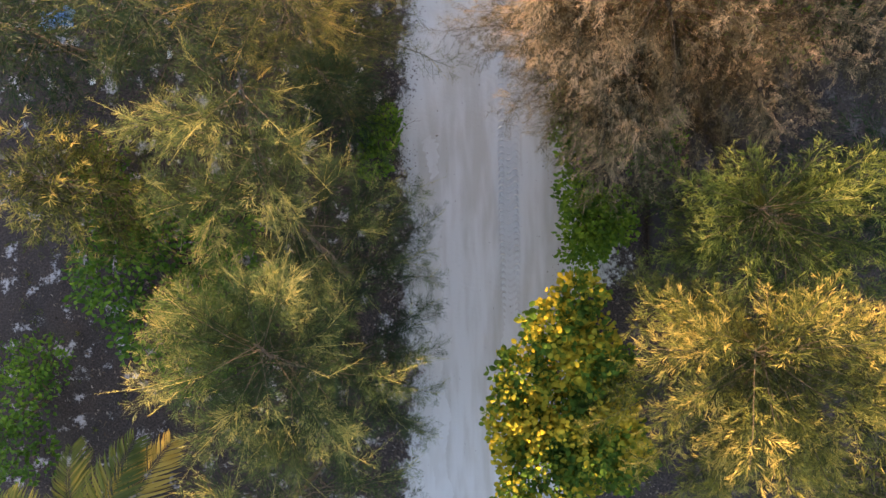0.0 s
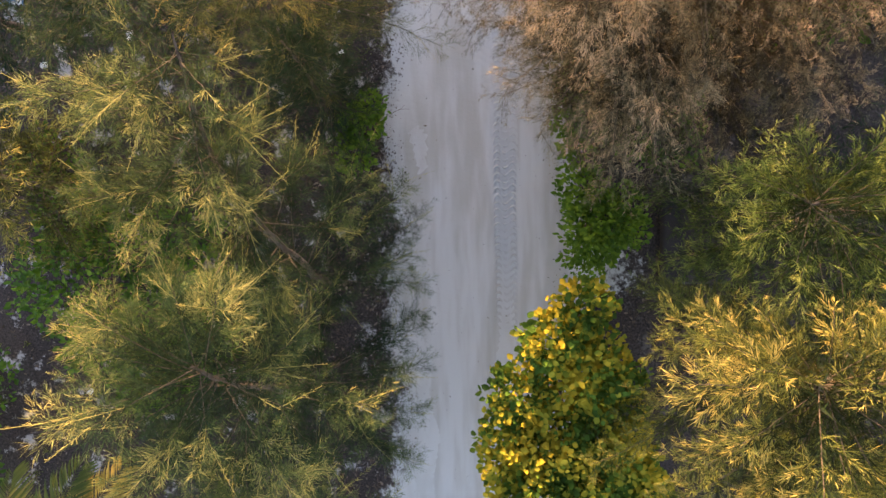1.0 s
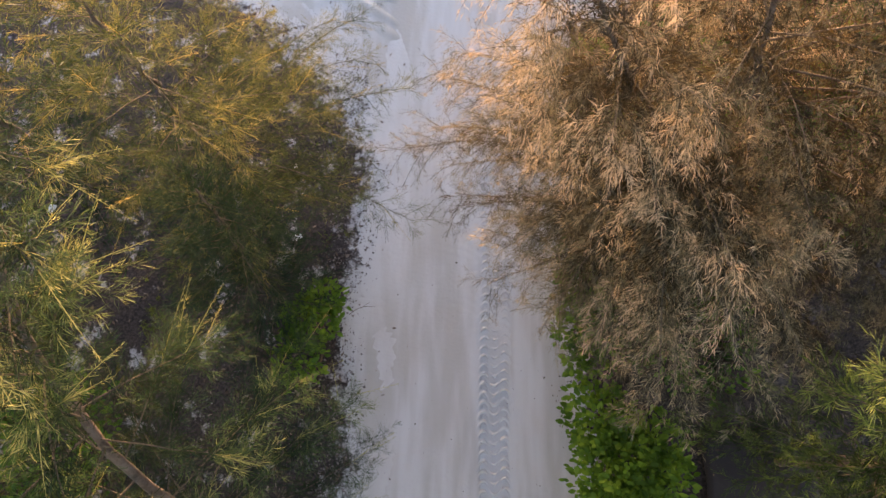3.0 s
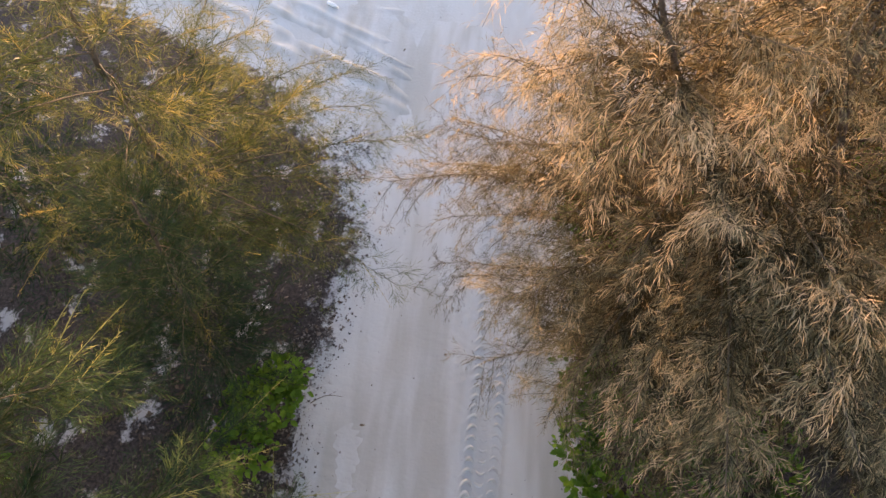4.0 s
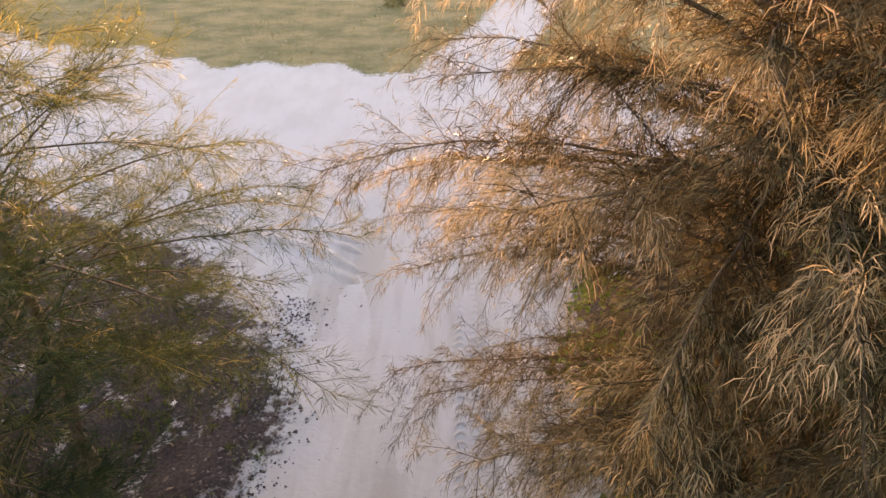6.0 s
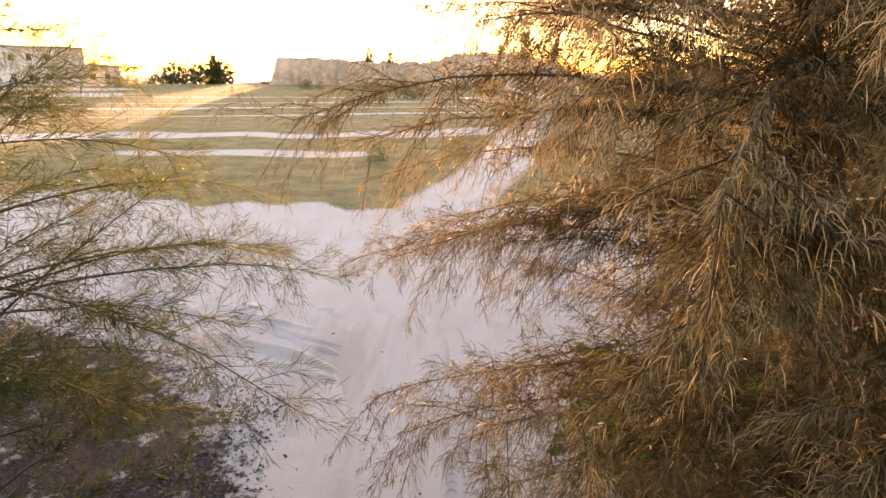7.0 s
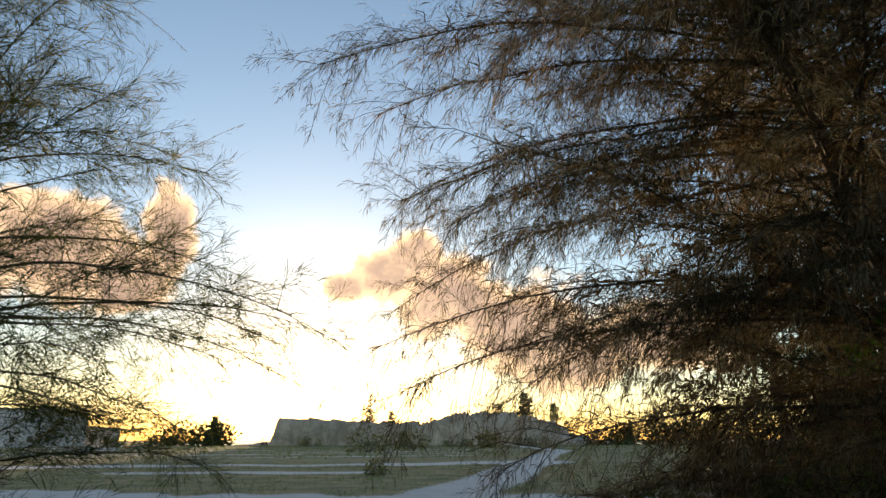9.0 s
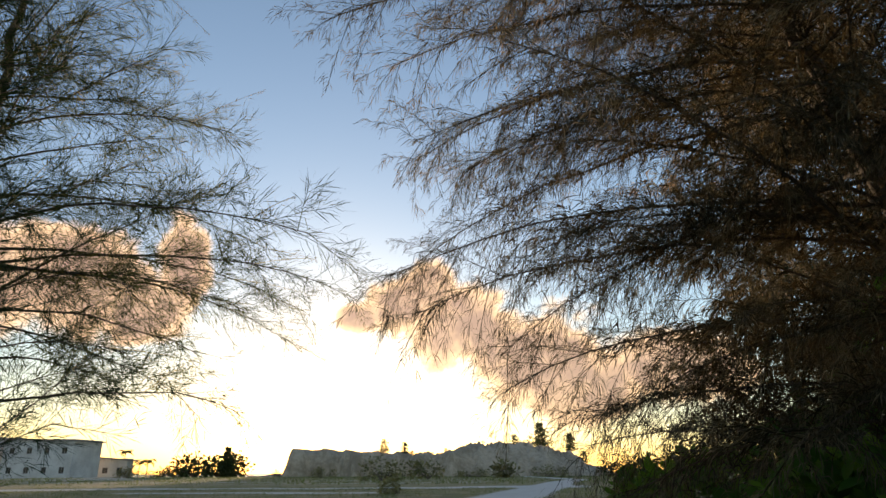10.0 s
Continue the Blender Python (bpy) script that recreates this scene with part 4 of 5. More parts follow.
# ---- palm ----
def palm(name, label, foot, height, fronds, size, seed, leaflets=46, r=0.09, dry=-1, broad=0.0):
    """A palm: trunk, and fronds with a rib and two rows of leaflets."""
    rng = np.random.default_rng(seed)
    ob = thing(name, label, "palm tree", at=tuple(foot))
    u = np.linspace(0, 1, 12)
    line = np.stack([0.06 * height * u ** 2, 0.03 * height * np.sin(3 * u), height * u], -1)
    v, f = tubes(line[None], (r * (1.25 - 0.5 * u) + 0.006 * np.cos(40 * u))[None], 10)
    mesh_part("trunk", v, [f], BARK, ob, "ringed grey trunk", True)
    top = line[-1]
    for j in range(fronds):
        a = j * 2.39996 + rng.uniform(-0.2, 0.2)
        up = rng.uniform(0.15, 1.1)
        s = np.linspace(0, 1, 14)[:, None]
        out = np.array([math.cos(a), math.sin(a), 0])
        L = size * rng.uniform(0.8, 1.1)
        rib = top + out * L * s * math.cos(up * 0.7) + np.array([0, 0, 1.0]) * (L * s * math.sin(up) - L * 0.62 * s ** 2.2)
        v1, f1 = tubes(rib[None], (0.016 * size / 2 * (1.05 - s[:, 0]))[None], 5)
        q = np.repeat(np.linspace(0.12, 0.99, leaflets), 2)
        b = along(rib, q)
        t = unit(along(unit(np.gradient(rib, axis=0)), q))
        side = unit(np.cross(t, np.array([0, 0, 1.0]))) * np.where(np.arange(len(q)) % 2, 1, -1)[:, None]
        way = unit(side + t * (0.45 + 0.6 * q)[:, None] + np.array([0, 0, -0.25]) + rng.normal(0, 0.06, b.shape))
        ln = size * 0.30 * np.sin(np.pi * (0.12 + 0.80 * q)) ** 0.7 * rng.uniform(0.85, 1.1, len(q))
        v2, f2 = leaves(b, way, np.tile([0, 0, 1.0], (len(q), 1)), ln, np.full(len(q), broad or 0.026 * size / 2 + 0.008))
        mesh_part("frond", np.concatenate([v1, v2]), [f1, f2[0] + len(v1), f2[1] + len(v1)], PALM_DRY if j == dry else PALM_LEAF, ob, "yellowed drying frond" if j == dry else "")
    return ob


palm("palm", "young coconut palm with a yellowing frond", (-6.2, -4.7, 0), 1.7, 12, 2.1, 61, 60, dry=3)

# ---- far across the field ----
ROCK = speckled("eroded_sand_rock", (0.30, 0.235, 0.17), (0.58, 0.47, 0.36), 0.16, 0.95, 1.2, 0.9, 0.6)
WALL = speckled("stained_plaster", (0.42, 0.40, 0.38), (0.62, 0.60, 0.57), 0.35, 0.9, 4.0, 0.2, 0.02)
ROOF = speckled("weathered_roof", (0.20, 0.18, 0.17), (0.32, 0.29, 0.27), 0.6, 0.9, 6.0)
DARK, _, dark_s, _ = material("dark_glass", 0.2)
dark_s.inputs["Base Color"].default_value = (0.03, 0.035, 0.04, 1)


def mound_height(X, Y):
    crest = np.interp(X, [-48, -40.2, -39.4, -38.9, -30, -24, -14, -9, -4.0, -1, 6, 14, 18, 24, 28, 33, 40], [0, 0.3, 3.6, 5.6, 5.5, 5.0, 4.8, 4.8, 5.0, 6.7, 7.2, 6.9, 6.2, 5.0, 2.4, 0.6, 0])
    crest = crest + 0.25 * np.sin(1.1 * X) + 0.18 * np.sin(2.7 * X + 1) + 0.10 * np.sin(6.1 * X)
    foot = 146 + 1.5 * np.sin(0.35 * X) + 1.0 * np.sin(0.9 * X + 2) + 0.5 * np.sin(2.1 * X)
    slope = np.interp(X, [-40, -4, 2, 14, 26, 34], [3.0, 3.5, 8.0, 10.0, 12.0, 10.0])
    rise = np.clip((Y - foot) / slope, 0, 1)
    rise = rise ** 0.75 * (1 + 0.06 * np.sin(3.3 * X) * np.sin(2.2 * Y))
    back = np.clip((190 - Y) / 14, 0, 1)
    z = np.clip(crest, 0, 99) * np.clip(rise, 0, 1.05) * back
    return z + 0.22 * np.sin(1.7 * X + 0.8 * Y) * np.sin(2.9 * Y) * (rise > 0.02) * (rise < 0.98) * (z > 0.4) - 0.9 * (z < 0.02)


mound, _ = sheet("mound", np.linspace(-50, 42, 260), np.concatenate([np.linspace(143, 162, 60), np.linspace(164, 192, 12)]), mound_height, ROCK)
tagged(mound, "flat-topped mound of pale eroded sand rock", "mound")


def box(bm, x0, y0, z0, x1, y1, z1, bevel=0.0):
    made = bmesh.ops.create_cube(bm, size=1.0)
    bmesh.ops.scale(bm, vec=(x1 - x0, y1 - y0, z1 - z0), verts=made["verts"])
    bmesh.ops.translate(bm, vec=((x0 + x1) / 2, (y0 + y1) / 2, (z0 + z1) / 2), verts=made["verts"])
    if bevel:
        edges = list({e for v in made["verts"] for e in v.link_edges})
        bmesh.ops.bevel(bm, geom=edges, offset=bevel, segments=1, affect="EDGES")


def house(label, at, turn, wide, deep, high, storeys, bays, tilt=0.25):
    """A plain block with a projecting roof slab, and windows set into its front."""
    ob = thing("house", label, "house", at=at)
    ob.rotation_euler = (0, 0, radians(turn))
    step, floor_h = wide / bays, high / storeys
    # front wall as piers and bands round real openings
    w = 1.2
    for i in range(bays + 1):
        x0 = i * step - (step - w) / 2 if i else 0
        x1 = i * step + (step - w) / 2 if i < bays else wide
        bm = bmesh.new()
        box(bm, x0, 0, 0, x1, 0.25, high)
        part("pier", bm, WALL, ob)
    for k in range(storeys):
        for i in range(bays):
            xm = (i + 0.5) * step
            for z0, z1 in ((k * floor_h, k * floor_h + 0.95), (k * floor_h + 2.2, (k + 1) * floor_h)):
                bm = bmesh.new()
                box(bm, xm - w / 2, 0.003, z0, xm + w / 2, 0.247, z1)
                part("wall_panel", bm, WALL, ob)
            win = new("window")
            win.parent = ob
            bm = bmesh.new()
            for b in ((xm - w / 2, 0.10, 0.95, xm - w / 2 + 0.07, 0.18, 2.2), (xm + w / 2 - 0.07, 0.10, 0.95, xm + w / 2, 0.18, 2.2), (xm - w / 2 + 0.07, 0.10, 0.95, xm + w / 2 - 0.07, 0.18, 1.02), (xm - w / 2 + 0.07, 0.10, 2.13, xm + w / 2 - 0.07, 0.18, 2.2), (xm - 0.03, 0.10, 1.02, xm + 0.03, 0.18, 2.13)):
                box(bm, b[0], b[1], b[2] + k * floor_h, b[3], b[4], b[5] + k * floor_h)
            part("frame", bm, ROOF, win)
            bm = bmesh.new()
            box(bm, xm - w / 2 + 0.07, 0.13, k * floor_h + 1.02, xm + w / 2 - 0.07, 0.15, k * floor_h + 2.13)
            part("pane", bm, DARK, win)
    bm = bmesh.new()
    box(bm, 0, 0.26, 0, 0.25, deep, high), box(bm, wide - 0.25, 0.26, 0, wide, deep, high), box(bm, 0.26, deep - 0.25, 0, wide - 0.26, deep, high)
    part("wall", bm, WALL, ob)
    bm = bmesh.new()
    box(bm, -0.4, -0.6, high, wide + 0.6, deep + 0.3, high + 0.28, 0.03)
    r = part("roof", bm, ROOF, ob)
    for v in r.data.vertices:
        v.co.z += tilt * (v.co.x / wide)
    return ob


house("stained two-storey plaster house with a flat overhanging roof", (-97.0, 137.0, -0.1), -6, 16.0, 9, 7.7, 2, 4, -0.45)
house("pale two-storey house beside the larger block", (-112.0, 140.0, -0.1), -4, 13.0, 9, 7.9, 2, 3, 0.1)
house("small whitewashed hut with a sloping roof", (-83.5, 150.0, -0.1), 8, 6.2, 4, 4.2, 1, 2, -0.5)


def far_tree(label, at, high, wide, seed, shape="cone", group=""):
    """A distant tree or bush: trunk, and a crown of many small leaves in tiers."""
    rng = np.random.default_rng(seed)
    ob = thing("tree" if shape == "cone" else "bush", label, "tree" if shape == "cone" else "bush", group, at=at)
    if shape == "cone":
        v, f = tubes(np.array([[[0, 0, 0], [0.02, 0, high * 0.5], [0, 0.02, high]]]), np.array([[0.05 * high / 3, 0.03 * high / 3, 0.01]]), 6)
        mesh_part("trunk", v, [f], BARK, ob)
        n = int(1000 * high / 3)
        tier = (rng.integers(1, 12, n) / 12) ** 1.5
        z = high * (0.02 + 0.96 * tier) + rng.normal(0, 0.03 * high, n)
        a = rng.integers(0, 11, n) * 0.571 + tier * 13 + rng.normal(0, 0.2, n)
        q = rng.uniform(0.0, 1, n) ** 0.7
        rad = wide * (1.06 - tier) ** 0.8 * q * (0.75 + 0.35 * np.sin(tier * 40 + a))
        p = np.stack([rad * np.cos(a), rad * np.sin(a), z + rad * 0.25], -1)
        d = unit(np.stack([np.cos(a), np.sin(a), 0.3 + 0 * a], -1) + rng.normal(0, 0.5, (n, 3)))
        size = 0.115 * high ** 0.7
    else:
        m = max(int(wide * 4.5), 4)
        lobes = np.stack([rng.uniform(-wide, wide, m), rng.uniform(-0.6, 0.6, m) * wide * 0.4, high * rng.uniform(0.25, 0.62, m), high * rng.uniform(0.26, 0.45, m)], -1)
        lobes[:, 2] *= 1 - 0.4 * np.abs(lobes[:, 0] / wide)
        n = int(250 * max(wide, 0.9))
        k = rng.integers(0, m, n)
        d = unit(rng.normal(0, 1, (n, 3)))
        p = lobes[k, :3] + d * (lobes[k, 3] * rng.uniform(0.25, 1.05, n))[:, None]
        p[:, 2] = np.abs(p[:, 2])
        size = (0.22 if high > 2.9 else 0.15) * high ** 0.6
        S = np.stack([np.zeros((m, 3)), lobes[:, :3] * np.array([0.5, 0.5, 0.6]), lobes[:, :3]], 1)
        v, f = tubes(S, np.tile([0.05, 0.03, 0.015], (m, 1)) * high / 2.5, 5)
        mesh_part("branchwork", v, [f], BARK, ob)
    ln = size * rng.uniform(0.6, 1.4, len(p))
    v, f = leaves(p, d, unit(np.array([0, 0, 1.0]) + rng.normal(0, 0.4, p.shape)), ln, ln * 0.7)
    mesh_part("crown" if shape == "cone" else "foliage", v, f, SCRUB if "field" in group and "behind" not in group else LEAF_DULL, ob)
    return ob


def crest(x, y=152.5):
    return float(mound_height(np.array([x]), np.array([y]))[0]) - 0.1


for x, h, w, sd in ((-19.4, 2.6, 1.2, 1), (-14.6, 2.4, 1.0, 2), (-12.9, 1.2, 0.8, 3), (-5.2, 1.3, 0.6, 4), (11.0, 2.2, 1.0, 5), (17.0, 4.4, 1.7, 6), (24.0, 3.4, 1.3, 7), (27.0, 2.2, 1.2, 8)):
    far_tree("small she-oak standing on the mound's crest", (x, 153.5 if x < -2 else 160.0, crest(x, 153.5 if x < -2 else 160.0)), h * 1.35, w * 1.9, 700 + sd, group="she-oaks on the mound")
for x, h, w, sd in ((-36.5, 0.6, 0.6, 1), (-30.0, 0.7, 0.4, 2), (-1.0, 0.8, 1.0, 3), (3.2, 0.9, 0.8, 4), (6.0, 0.9, 1.2, 5), (13.5, 1.5, 1.3, 6), (20.0, 1.0, 1.4, 7), (-22.0, 0.5, 1.2, 8), (-9.0, 0.5, 1.0, 9)):
    far_tree("low scrub on the mound's crest", (x, 153.0 if x < -2 else 159.0, crest(x, 153.0 if x < -2 else 159.0)), h, w, 720 + sd, "bush", "scrub on the mound")
for x, y, h, w, sd in ((-60.5, 148, 4.2, 4.0, 1), (-55.5, 150, 4.7, 3.6, 2), (-66.5, 152, 2.4, 3.5, 3), (-53.0, 152, 4.4, 2.6, 4), (-71.5, 150, 1.3, 3.0, 5), (32.0, 140, 3.2, 5.0, 6), (40.0, 138, 4.5, 6.0, 7), (50.0, 136, 5.0, 6.0, 8), (-41.5, 146, 1.6, 0.6, 9)):
    far_tree("dark dense bush behind the field", (x, y, -0.1), h * 1.35, w, 740 + sd, "bush", "bushes behind the field")
far_tree("she-oak rising from the bushes", (-53.0, 147.0, -0.1), 6.6, 1.8, 771)
for x, y, h, w, sd in ((-2.3, 22.0, 0.65, 0.6, 1), (-8.0, 62.0, 2.6, 1.6, 2), (-4.5, 75.0, 2.8, 2.0, 3), (5.0, 95.0, 3.0, 2.0, 4), (-24.0, 110.0, 2.0, 2.2, 5), (14.0, 120.0, 2.4, 3.0, 6), (-19.0, 19.5, 0.7, 0.9, 7), (-60.0, 118.0, 2.2, 3.0, 8), (1.0, 110.0, 1.6, 3.0, 9), (-14.0, 128.0, 1.5, 4.0, 10)):
    far_tree("loose scrubby bush standing in the field", (x, y, 0.0), h, w, 780 + sd, "bush", "bushes in the field")
for x, y, h, n, sd in ((-81.6, 157, 5.7, 16, 1), (-77.6, 157, 3.4, 14, 2), (-75.2, 156, 3.7, 14, 3), (-79.8, 153, 1.7, 12, 4)):
    palm("palm", "coconut palm near the houses", (x, y, -0.2), h, n, 2.3, 800 + sd, 26, 0.11, broad=0.09)

# ---- loose small things ----
rng = np.random.default_rng(90)


def scatter(name, label, category, mat, n, area, size, tall, shade, seed):
    """Small loose leaves or blades over the ground where shade() allows."""
    r = np.random.default_rng(seed)
    x, y = r.uniform(area[0], area[1], n), r.uniform(area[2], area[3], n)
    ok = r.uniform(0, 1, n) < shade(x, y)
    x, y = x[ok], y[ok]
    p = np.stack([x, y, ground_height(x, y) + 0.004], -1)
    if tall:
        way = unit(r.normal(0, 0.5, p.shape) + np.array([0, 0, 1.0]))
        v, f = blades(p - np.array([0, 0, 0.01]), way, size * r.uniform(0.4, 1.3, len(p)), np.full(len(p), tall), r)
        f = [f]
    else:
        way = unit(r.normal(0, 1, p.shape) * np.array([1, 1, 0.25]))
        ln = size * r.uniform(0.4, 1.4, len(p))
        v, f = leaves(p + np.array([0, 0, 0.006]), way, unit(np.array([0, 0, 1.0]) + r.normal(0, 0.3, p.shape)), ln, ln * r.uniform(0.15, 0.6, len(p)))
    ob = new(name, mesh_of(name, v, f, mat))
    return tagged(ob, label, category, kind="stuff")


def clumped(x, y, k=1.0):
    return np.clip(0.5 + 0.9 * np.sin(3.1 * k * x + 2 * np.sin(1.3 * k * y)) * np.sin(2.7 * k * y + np.sin(4 * k * x)), 0, 1)


scatter("leaf_litter", "brown dry leaves and needles strewn under the trees", "litter", LITTER, 13000, (-3.6, -1.1, -4.5, 7.5), 0.055, 0, lambda x, y: ground_kind(x, y)[0] ** 2 * (0.25 + 0.75 * clumped(x, y)) + 0.01, 91)
scatter("leaf_litter", "dry leaves strewn over gravelly ground", "litter", LITTER, 5500, (-9.0, -3.6, -4.5, 5.5), 0.06, 0, lambda x, y: clumped(x, y), 92)
scatter("leaf_litter", "dry leaves beneath the thicket", "litter", LITTER, 5000, (0.9, 5.0, -4.5, 4.5), 0.055, 0, lambda x, y: ground_kind(x, y)[0] * clumped(x, y) + 0.01, 93)
scatter("weeds", "small green weeds on the verge", "weeds", WEED, 6000, (-3.8, -1.5, 2.0, 7.5), 0.07, 0.004, lambda x, y: ground_kind(x, y)[0] * (clumped(x, y, 1.9) > 0.82), 94)
scatter("grass", "sparse dry grass over the sandy field", "grass", WEED, 45000, (-22, 14, 13.5, 34), 0.10, 0.006, lambda x, y: (ground_kind(x, y)[1] > 0.5) * (0.2 + 0.8 * (clumped(x, y, 0.7) > 0.55)), 95)
scatter("grass", "taller grass before the mound", "grass", WEED, 30000, (-75, 40, 40, 140), 0.2, 0.03, lambda x, y: (ground_kind(x, y)[1] > 0.6) * (0.3 + 0.7 * (clumped(x, y, 0.2) > 0.5)), 96)



def weed_tufts(label, area, n, seed, allow):
    """Small rosettes of narrow blades."""
    r = np.random.default_rng(seed)
    x, y = r.uniform(area[0], area[1], n), r.uniform(area[2], area[3], n)
    ok = r.uniform(0, 1, n) < allow(x, y)
    x, y = x[ok], y[ok]
    size = r.uniform(0.5, 1.4, len(x)) ** 2
    per = 34
    k = np.repeat(np.arange(len(x)), per)
    px, py = x[k] + r.normal(0, 0.03, len(k)) * size[k], y[k] + r.normal(0, 0.03, len(k)) * size[k]
    p = np.stack([px, py, ground_height(px, py) - 0.005], -1)
    way = unit(r.normal(0, 0.8, p.shape) * np.array([1, 1, 0.2]) + np.array([0, 0, 0.7]))
    v, f = blades(p, way, 0.055 * size[k] ** 0.5 * r.uniform(0.5, 1.3, len(k)), np.full(len(k), 0.005), r)
    ob = new("weeds", mesh_of("weeds", v, [f], WEED))
    return tagged(ob, label, "weeds", kind="stuff")


weed_tufts("yellow-green weed tufts on the litter verge", (-4.2, -1.5, 1.5, 7.6), 520, 97, lambda x, y: ground_kind(x, y)[0] ** 2 * (0.15 + 0.85 * (clumped(x, y, 1.4) > 0.5)))
weed_tufts("low weeds on the gravelly ground", (-8.5, -3.6, -4.0, 4.0), 420, 98, lambda x, y: clumped(x, y, 0.9))


def stick(label, a, b, r0):
    """A dry bent twig lying on the ground, with a short fork."""
    a, b = np.array(a), np.array(b)
    ob = thing("twig", label, "twig", "dry twigs", at=tuple(a))
    u = np.linspace(0, 1, 8)[:, None]
    side = np.array([-(b - a)[1], (b - a)[0], 0])
    line = (b - a) * u + side * 0.12 * np.sin(np.pi * u) + np.array([0, 0, 0.02]) * np.sin(3 * u)
    fork = line[4] + (line[5] - line[4]) * 2.2 * u + side * 0.16 * u
    v, f = tubes(np.stack([line, fork]), np.stack([np.linspace(r0, r0 * 0.4, 8), np.linspace(r0 * 0.5, r0 * 0.25, 8)]), 5)
    mesh_part("stem", v, [f], LITTER, ob, "", True)
    return ob


stick("pale dry twig lying on the verge", (-2.35, 2.55, 0.05), (-2.05, 2.72, 0.06), 0.006)
stick("pale dry twig lying at the track's edge", (-1.62, 1.95, 0.03), (-1.32, 2.05, 0.02), 0.005)
stick("pale dry twig lying among weeds", (-2.05, 3.55, 0.06), (-1.92, 3.75, 0.06), 0.004)
stick("pale dry twig lying under the shrub", (-3.0, 2.4, 0.06), (-2.7, 2.2, 0.06), 0.006)

PLASTIC, _, pl_s, _ = material("white_plastic", 0.35)
pl_s.inputs["Base Color"].default_value = (0.75, 0.76, 0.76, 1)
# near-black because the canopy's shade is put into the sheet's colour
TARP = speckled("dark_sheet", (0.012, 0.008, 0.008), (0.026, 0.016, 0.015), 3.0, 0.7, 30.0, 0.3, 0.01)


def bottle(at, turn, size=1.0):
    """A lying drink bottle: body with shoulders, and a cap."""
    ob = thing("bottle", "empty white plastic bottle lying on the sand", "bottle", at=at)
    ob.rotation_euler = (radians(90), 0, radians(turn))
    u = np.array([0, 0.004, 0.02, 0.09, 0.14, 0.16, 0.185]) * size
    r = np.array([0.0, 0.028, 0.032, 0.030, 0.032, 0.014, 0.013]) * size
    v, f = tubes(np.stack([0 * u, 0 * u + 0.033 * size, u], -1)[None], r[None], 12)
    mesh_part("body", v, [f], PLASTIC, ob, "", True)
    bm = bmesh.new()
    bmesh.ops.create_cone(bm, cap_ends=True, segments=12, radius1=0.015 * size, radius2=0.015 * size, depth=0.02 * size, matrix=Matrix.Translation((0, 0.033 * size, 0.192 * size)))
    part("cap", bm, PLASTIC, ob, "blue screw cap")
    return ob


bottle((-2.73, 7.99, 0.0), 60)


def wrapper(at, turn, size):
    """A crumpled white carton."""
    r = np.random.default_rng(int(abs(at[0] * 100)))
    bm = bmesh.new()
    bmesh.ops.create_grid(bm, x_segments=8, y_segments=6, size=size / 2)
    for v in bm.verts:
        v.co.x, v.co.y = v.co.x * (1 + r.uniform(-0.25, 0.25)), v.co.y * (0.7 + r.uniform(-0.25, 0.25))
        v.co.z = 0.30 * size * r.uniform(0, 1) + 0.25 * size * abs(v.co.x / size) ** 2 + 0.02
    made = bmesh.ops.solidify(bm, geom=bm.faces[:], thickness=0.004)
    ob = thing("paper_scrap", "crumpled white scrap among the leaf litter", "litter", at=at)
    ob.rotation_euler = (0, 0, radians(turn))
    part("sheet", bm, PLASTIC, ob)
    return ob


wrapper((-2.31, 2.92, 0.05), 20, 0.085)
wrapper((-2.45, 3.9, 0.05), 70, 0.05)
for x, y, s in ((-5.6, 3.3, 0.14), (-7.4, 3.9, 0.16), (-7.0, 2.9, 0.12), (-6.4, -2.2, 0.1)):
    wrapper((x, y, 0.05), 50 * x, s)

BLUE = speckled("blue_plastic", (0.05, 0.16, 0.34), (0.10, 0.26, 0.48), 6.0, 0.4, 40.0, 0.3, 0.01)
crumpled = thing("plastic_sheet", "crumpled blue plastic sheet under the dark she-oaks", "sheet", at=(-7.6, 4.0, 0.03))
bm = bmesh.new()
bmesh.ops.create_grid(bm, x_segments=16, y_segments=10, size=0.5)
for v in bm.verts:
    v.co = Vector((v.co.x * 0.62, v.co.y * 0.34 + 0.05 * math.sin(7 * v.co.x), 0.06 + 0.035 * math.sin(17 * v.co.x + 5 * v.co.y) + 0.03 * math.sin(21 * v.co.y - 6 * v.co.x)))
bmesh.ops.solidify(bm, geom=bm.faces[:], thickness=0.004)
part("sheet", bm, BLUE, crumpled, "", True)

# sheet standing in for a dark straight-edged rectangle
tarp = thing("ground_sheet", "dark brown sheet, the thicket's shade put into its colour", "sheet", at=(2.9, 0.05, 0.02))
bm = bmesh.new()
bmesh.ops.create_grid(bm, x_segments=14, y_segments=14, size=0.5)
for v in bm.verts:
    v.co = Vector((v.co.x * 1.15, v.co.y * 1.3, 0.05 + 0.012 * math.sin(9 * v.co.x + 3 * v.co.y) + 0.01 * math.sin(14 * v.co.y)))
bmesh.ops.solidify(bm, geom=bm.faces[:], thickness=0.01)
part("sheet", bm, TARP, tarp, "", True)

CLOD, cn, cs, _ = material("earth_crumbs", 0.95)
cgeo = cn.add("ShaderNodeNewGeometry")
cn.link(cn.mix(cgeo.outputs["Random Per Island"], (0.035, 0.026, 0.022), (0.26, 0.22, 0.20)), cs.inputs["Base Color"])


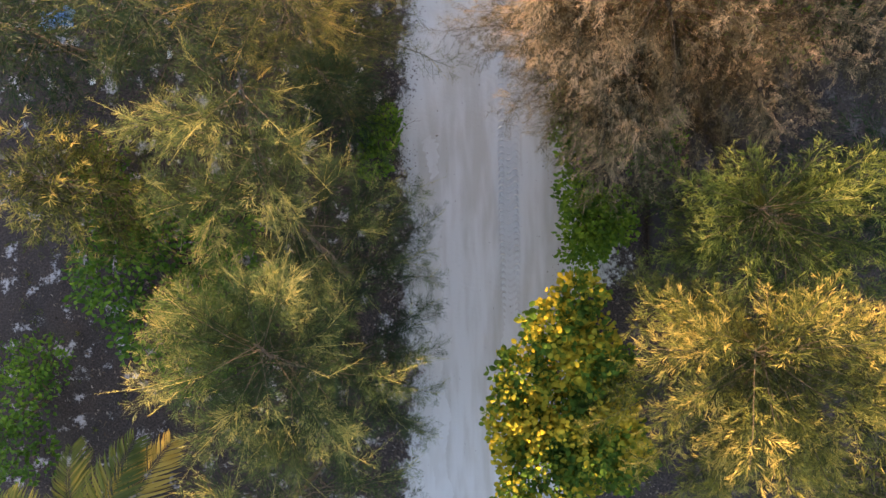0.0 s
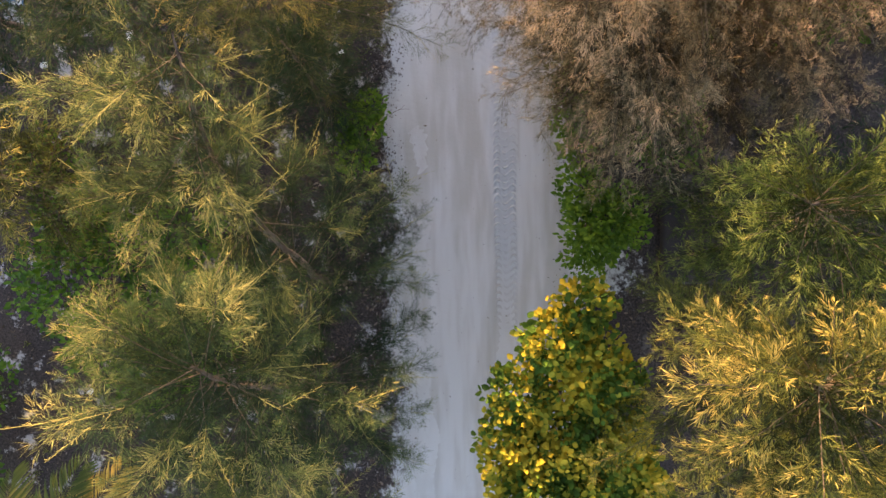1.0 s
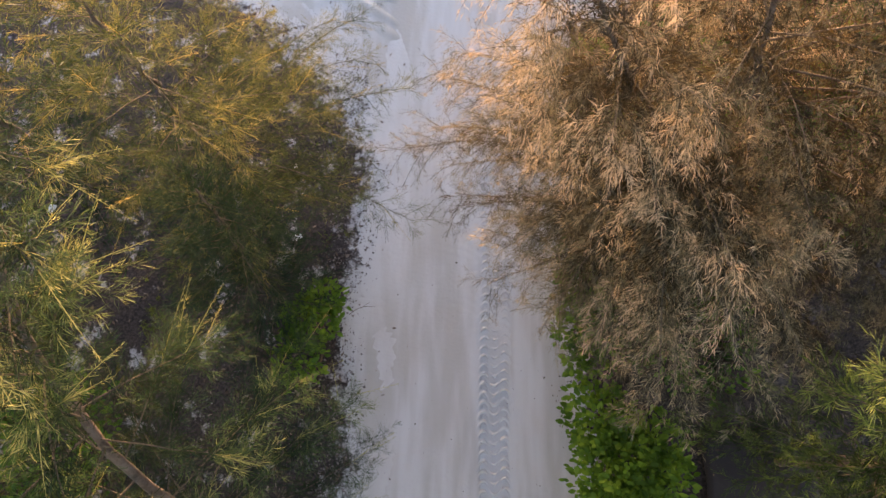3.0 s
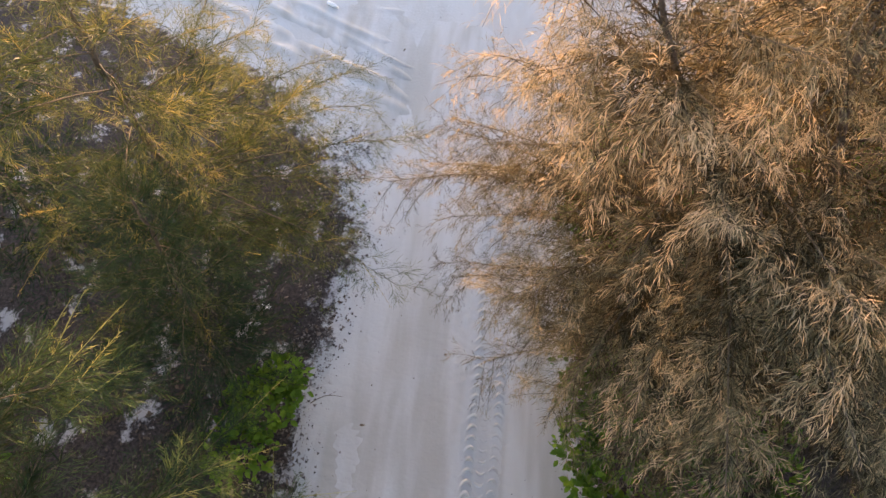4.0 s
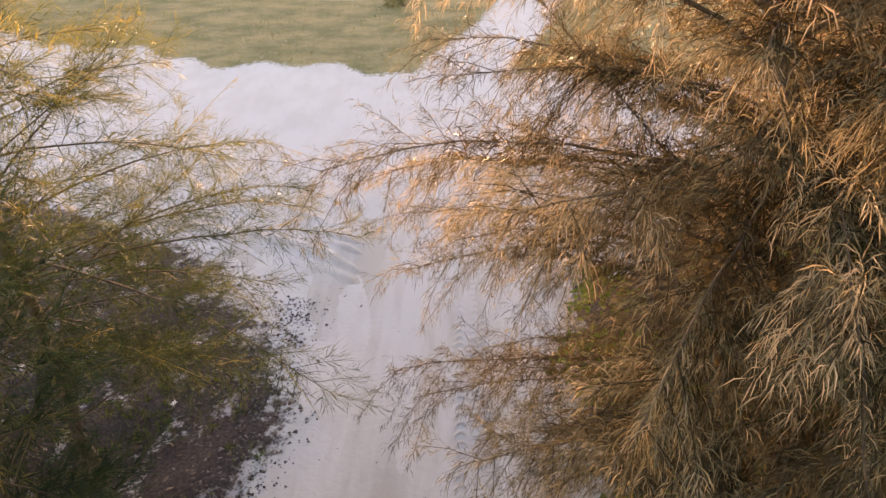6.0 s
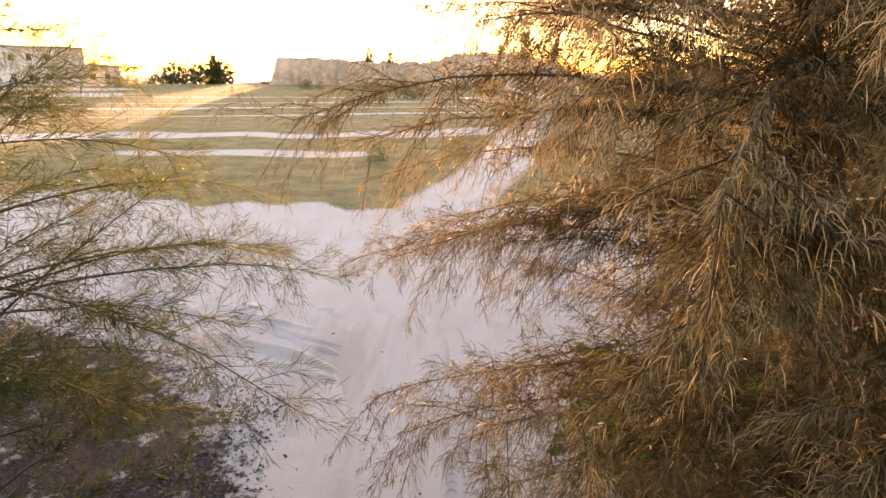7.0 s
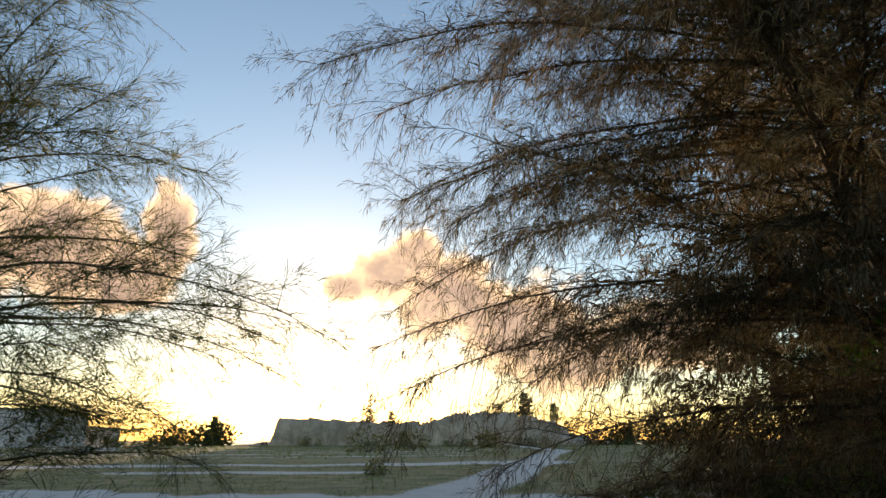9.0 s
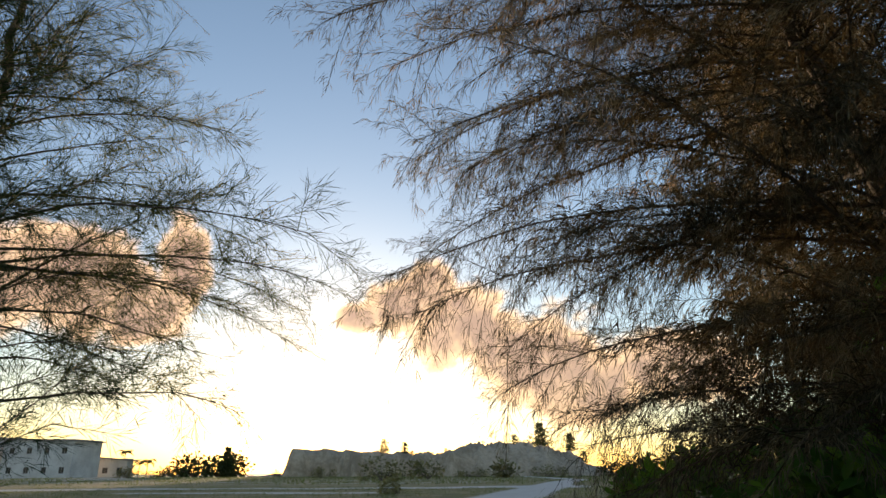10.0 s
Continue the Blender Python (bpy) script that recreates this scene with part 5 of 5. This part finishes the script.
def crumbs(label, n, at_x, spread, y0, y1, size, seed):
    """Many small angular clods strewn along a line beside the track."""
    r = np.random.default_rng(seed)
    y = r.uniform(y0, y1, n)
    x = at_x + 0.08 * np.sin(2.1 * y + 0.6) + 0.05 * np.sin(5.3 * y) + r.normal(0, spread, n)
    k = size * r.uniform(0.35, 1.3, n) ** 2
    z = np.maximum(ground_height(x, y), np.where((x > -1.9) & (x < 1.35), road_height(x, y), -1.0))
    corner = np.array([[1, 0, 0], [-0.5, 0.85, 0], [-0.5, -0.85, 0], [0, 0, 0.9]])
    a = r.uniform(0, 6.283, n)
    c, d = np.cos(a)[:, None], np.sin(a)[:, None]
    jit = corner[None] * r.uniform(0.5, 1.4, (n, 4, 1))
    v = np.stack([jit[..., 0] * c - jit[..., 1] * d, jit[..., 0] * d + jit[..., 1] * c, jit[..., 2] - 0.15], -1) * k[:, None, None] + np.stack([x, y, z], -1)[:, None]
    o = 4 * np.arange(n)[:, None]
    f = np.concatenate([o + np.array([t]) for t in ([0, 1, 3], [1, 2, 3], [2, 0, 3])])
    return tagged(new("earth_crumbs", mesh_of("earth_crumbs", v.reshape(-1, 3), [f], CLOD)), label, "soil", kind="stuff")


crumbs("dark crumbs of soil and bark along the verge", 5200, -1.72, 0.16, -3.5, 5.6, 0.016, 101)
crumbs("scattered dark crumbs on the track's shaded side", 1500, 1.1, 0.14, -2.5, 4.5, 0.013, 102)
crumbs("loose specks of bark blown over the sand", 420, -0.3, 0.9, -4.0, 8.0, 0.007, 103)

STONES = 46
for i in range(STONES):
    x = rng.uniform(-1.6, 1.0)
    y = rng.uniform(-3.5, 8.0)
    s = rng.uniform(0.004, 0.012)
    if i == 0:
        bm = bmesh.new()
        bmesh.ops.create_icosphere(bm, subdivisions=1, radius=1.0)
        for v in bm.verts:
            v.co *= 1 + 0.25 * math.sin(5 * v.co.x + 3 * v.co.y)
        pebble = new("pebble", bpy.data.meshes.new("pebble"))
        bm.to_mesh(pebble.data), bm.free()
        pebble.data.materials.append(BARK)
        tagged(pebble, "small dark pebble on the sand track", "pebble", "pebbles on the track")
        one = pebble
    else:
        one = new("pebble", pebble.data)
        tagged(one, "small dark pebble on the sand track", "pebble", "pebbles on the track")
    one.matrix_world = pose(x, y, float(road_height(np.array([x]), np.array([y]))[0]) + s * 0.3, 0, 0, rng.uniform(0, 360)) @ Matrix.Diagonal((s, s * 1.4, s * 0.7, 1))
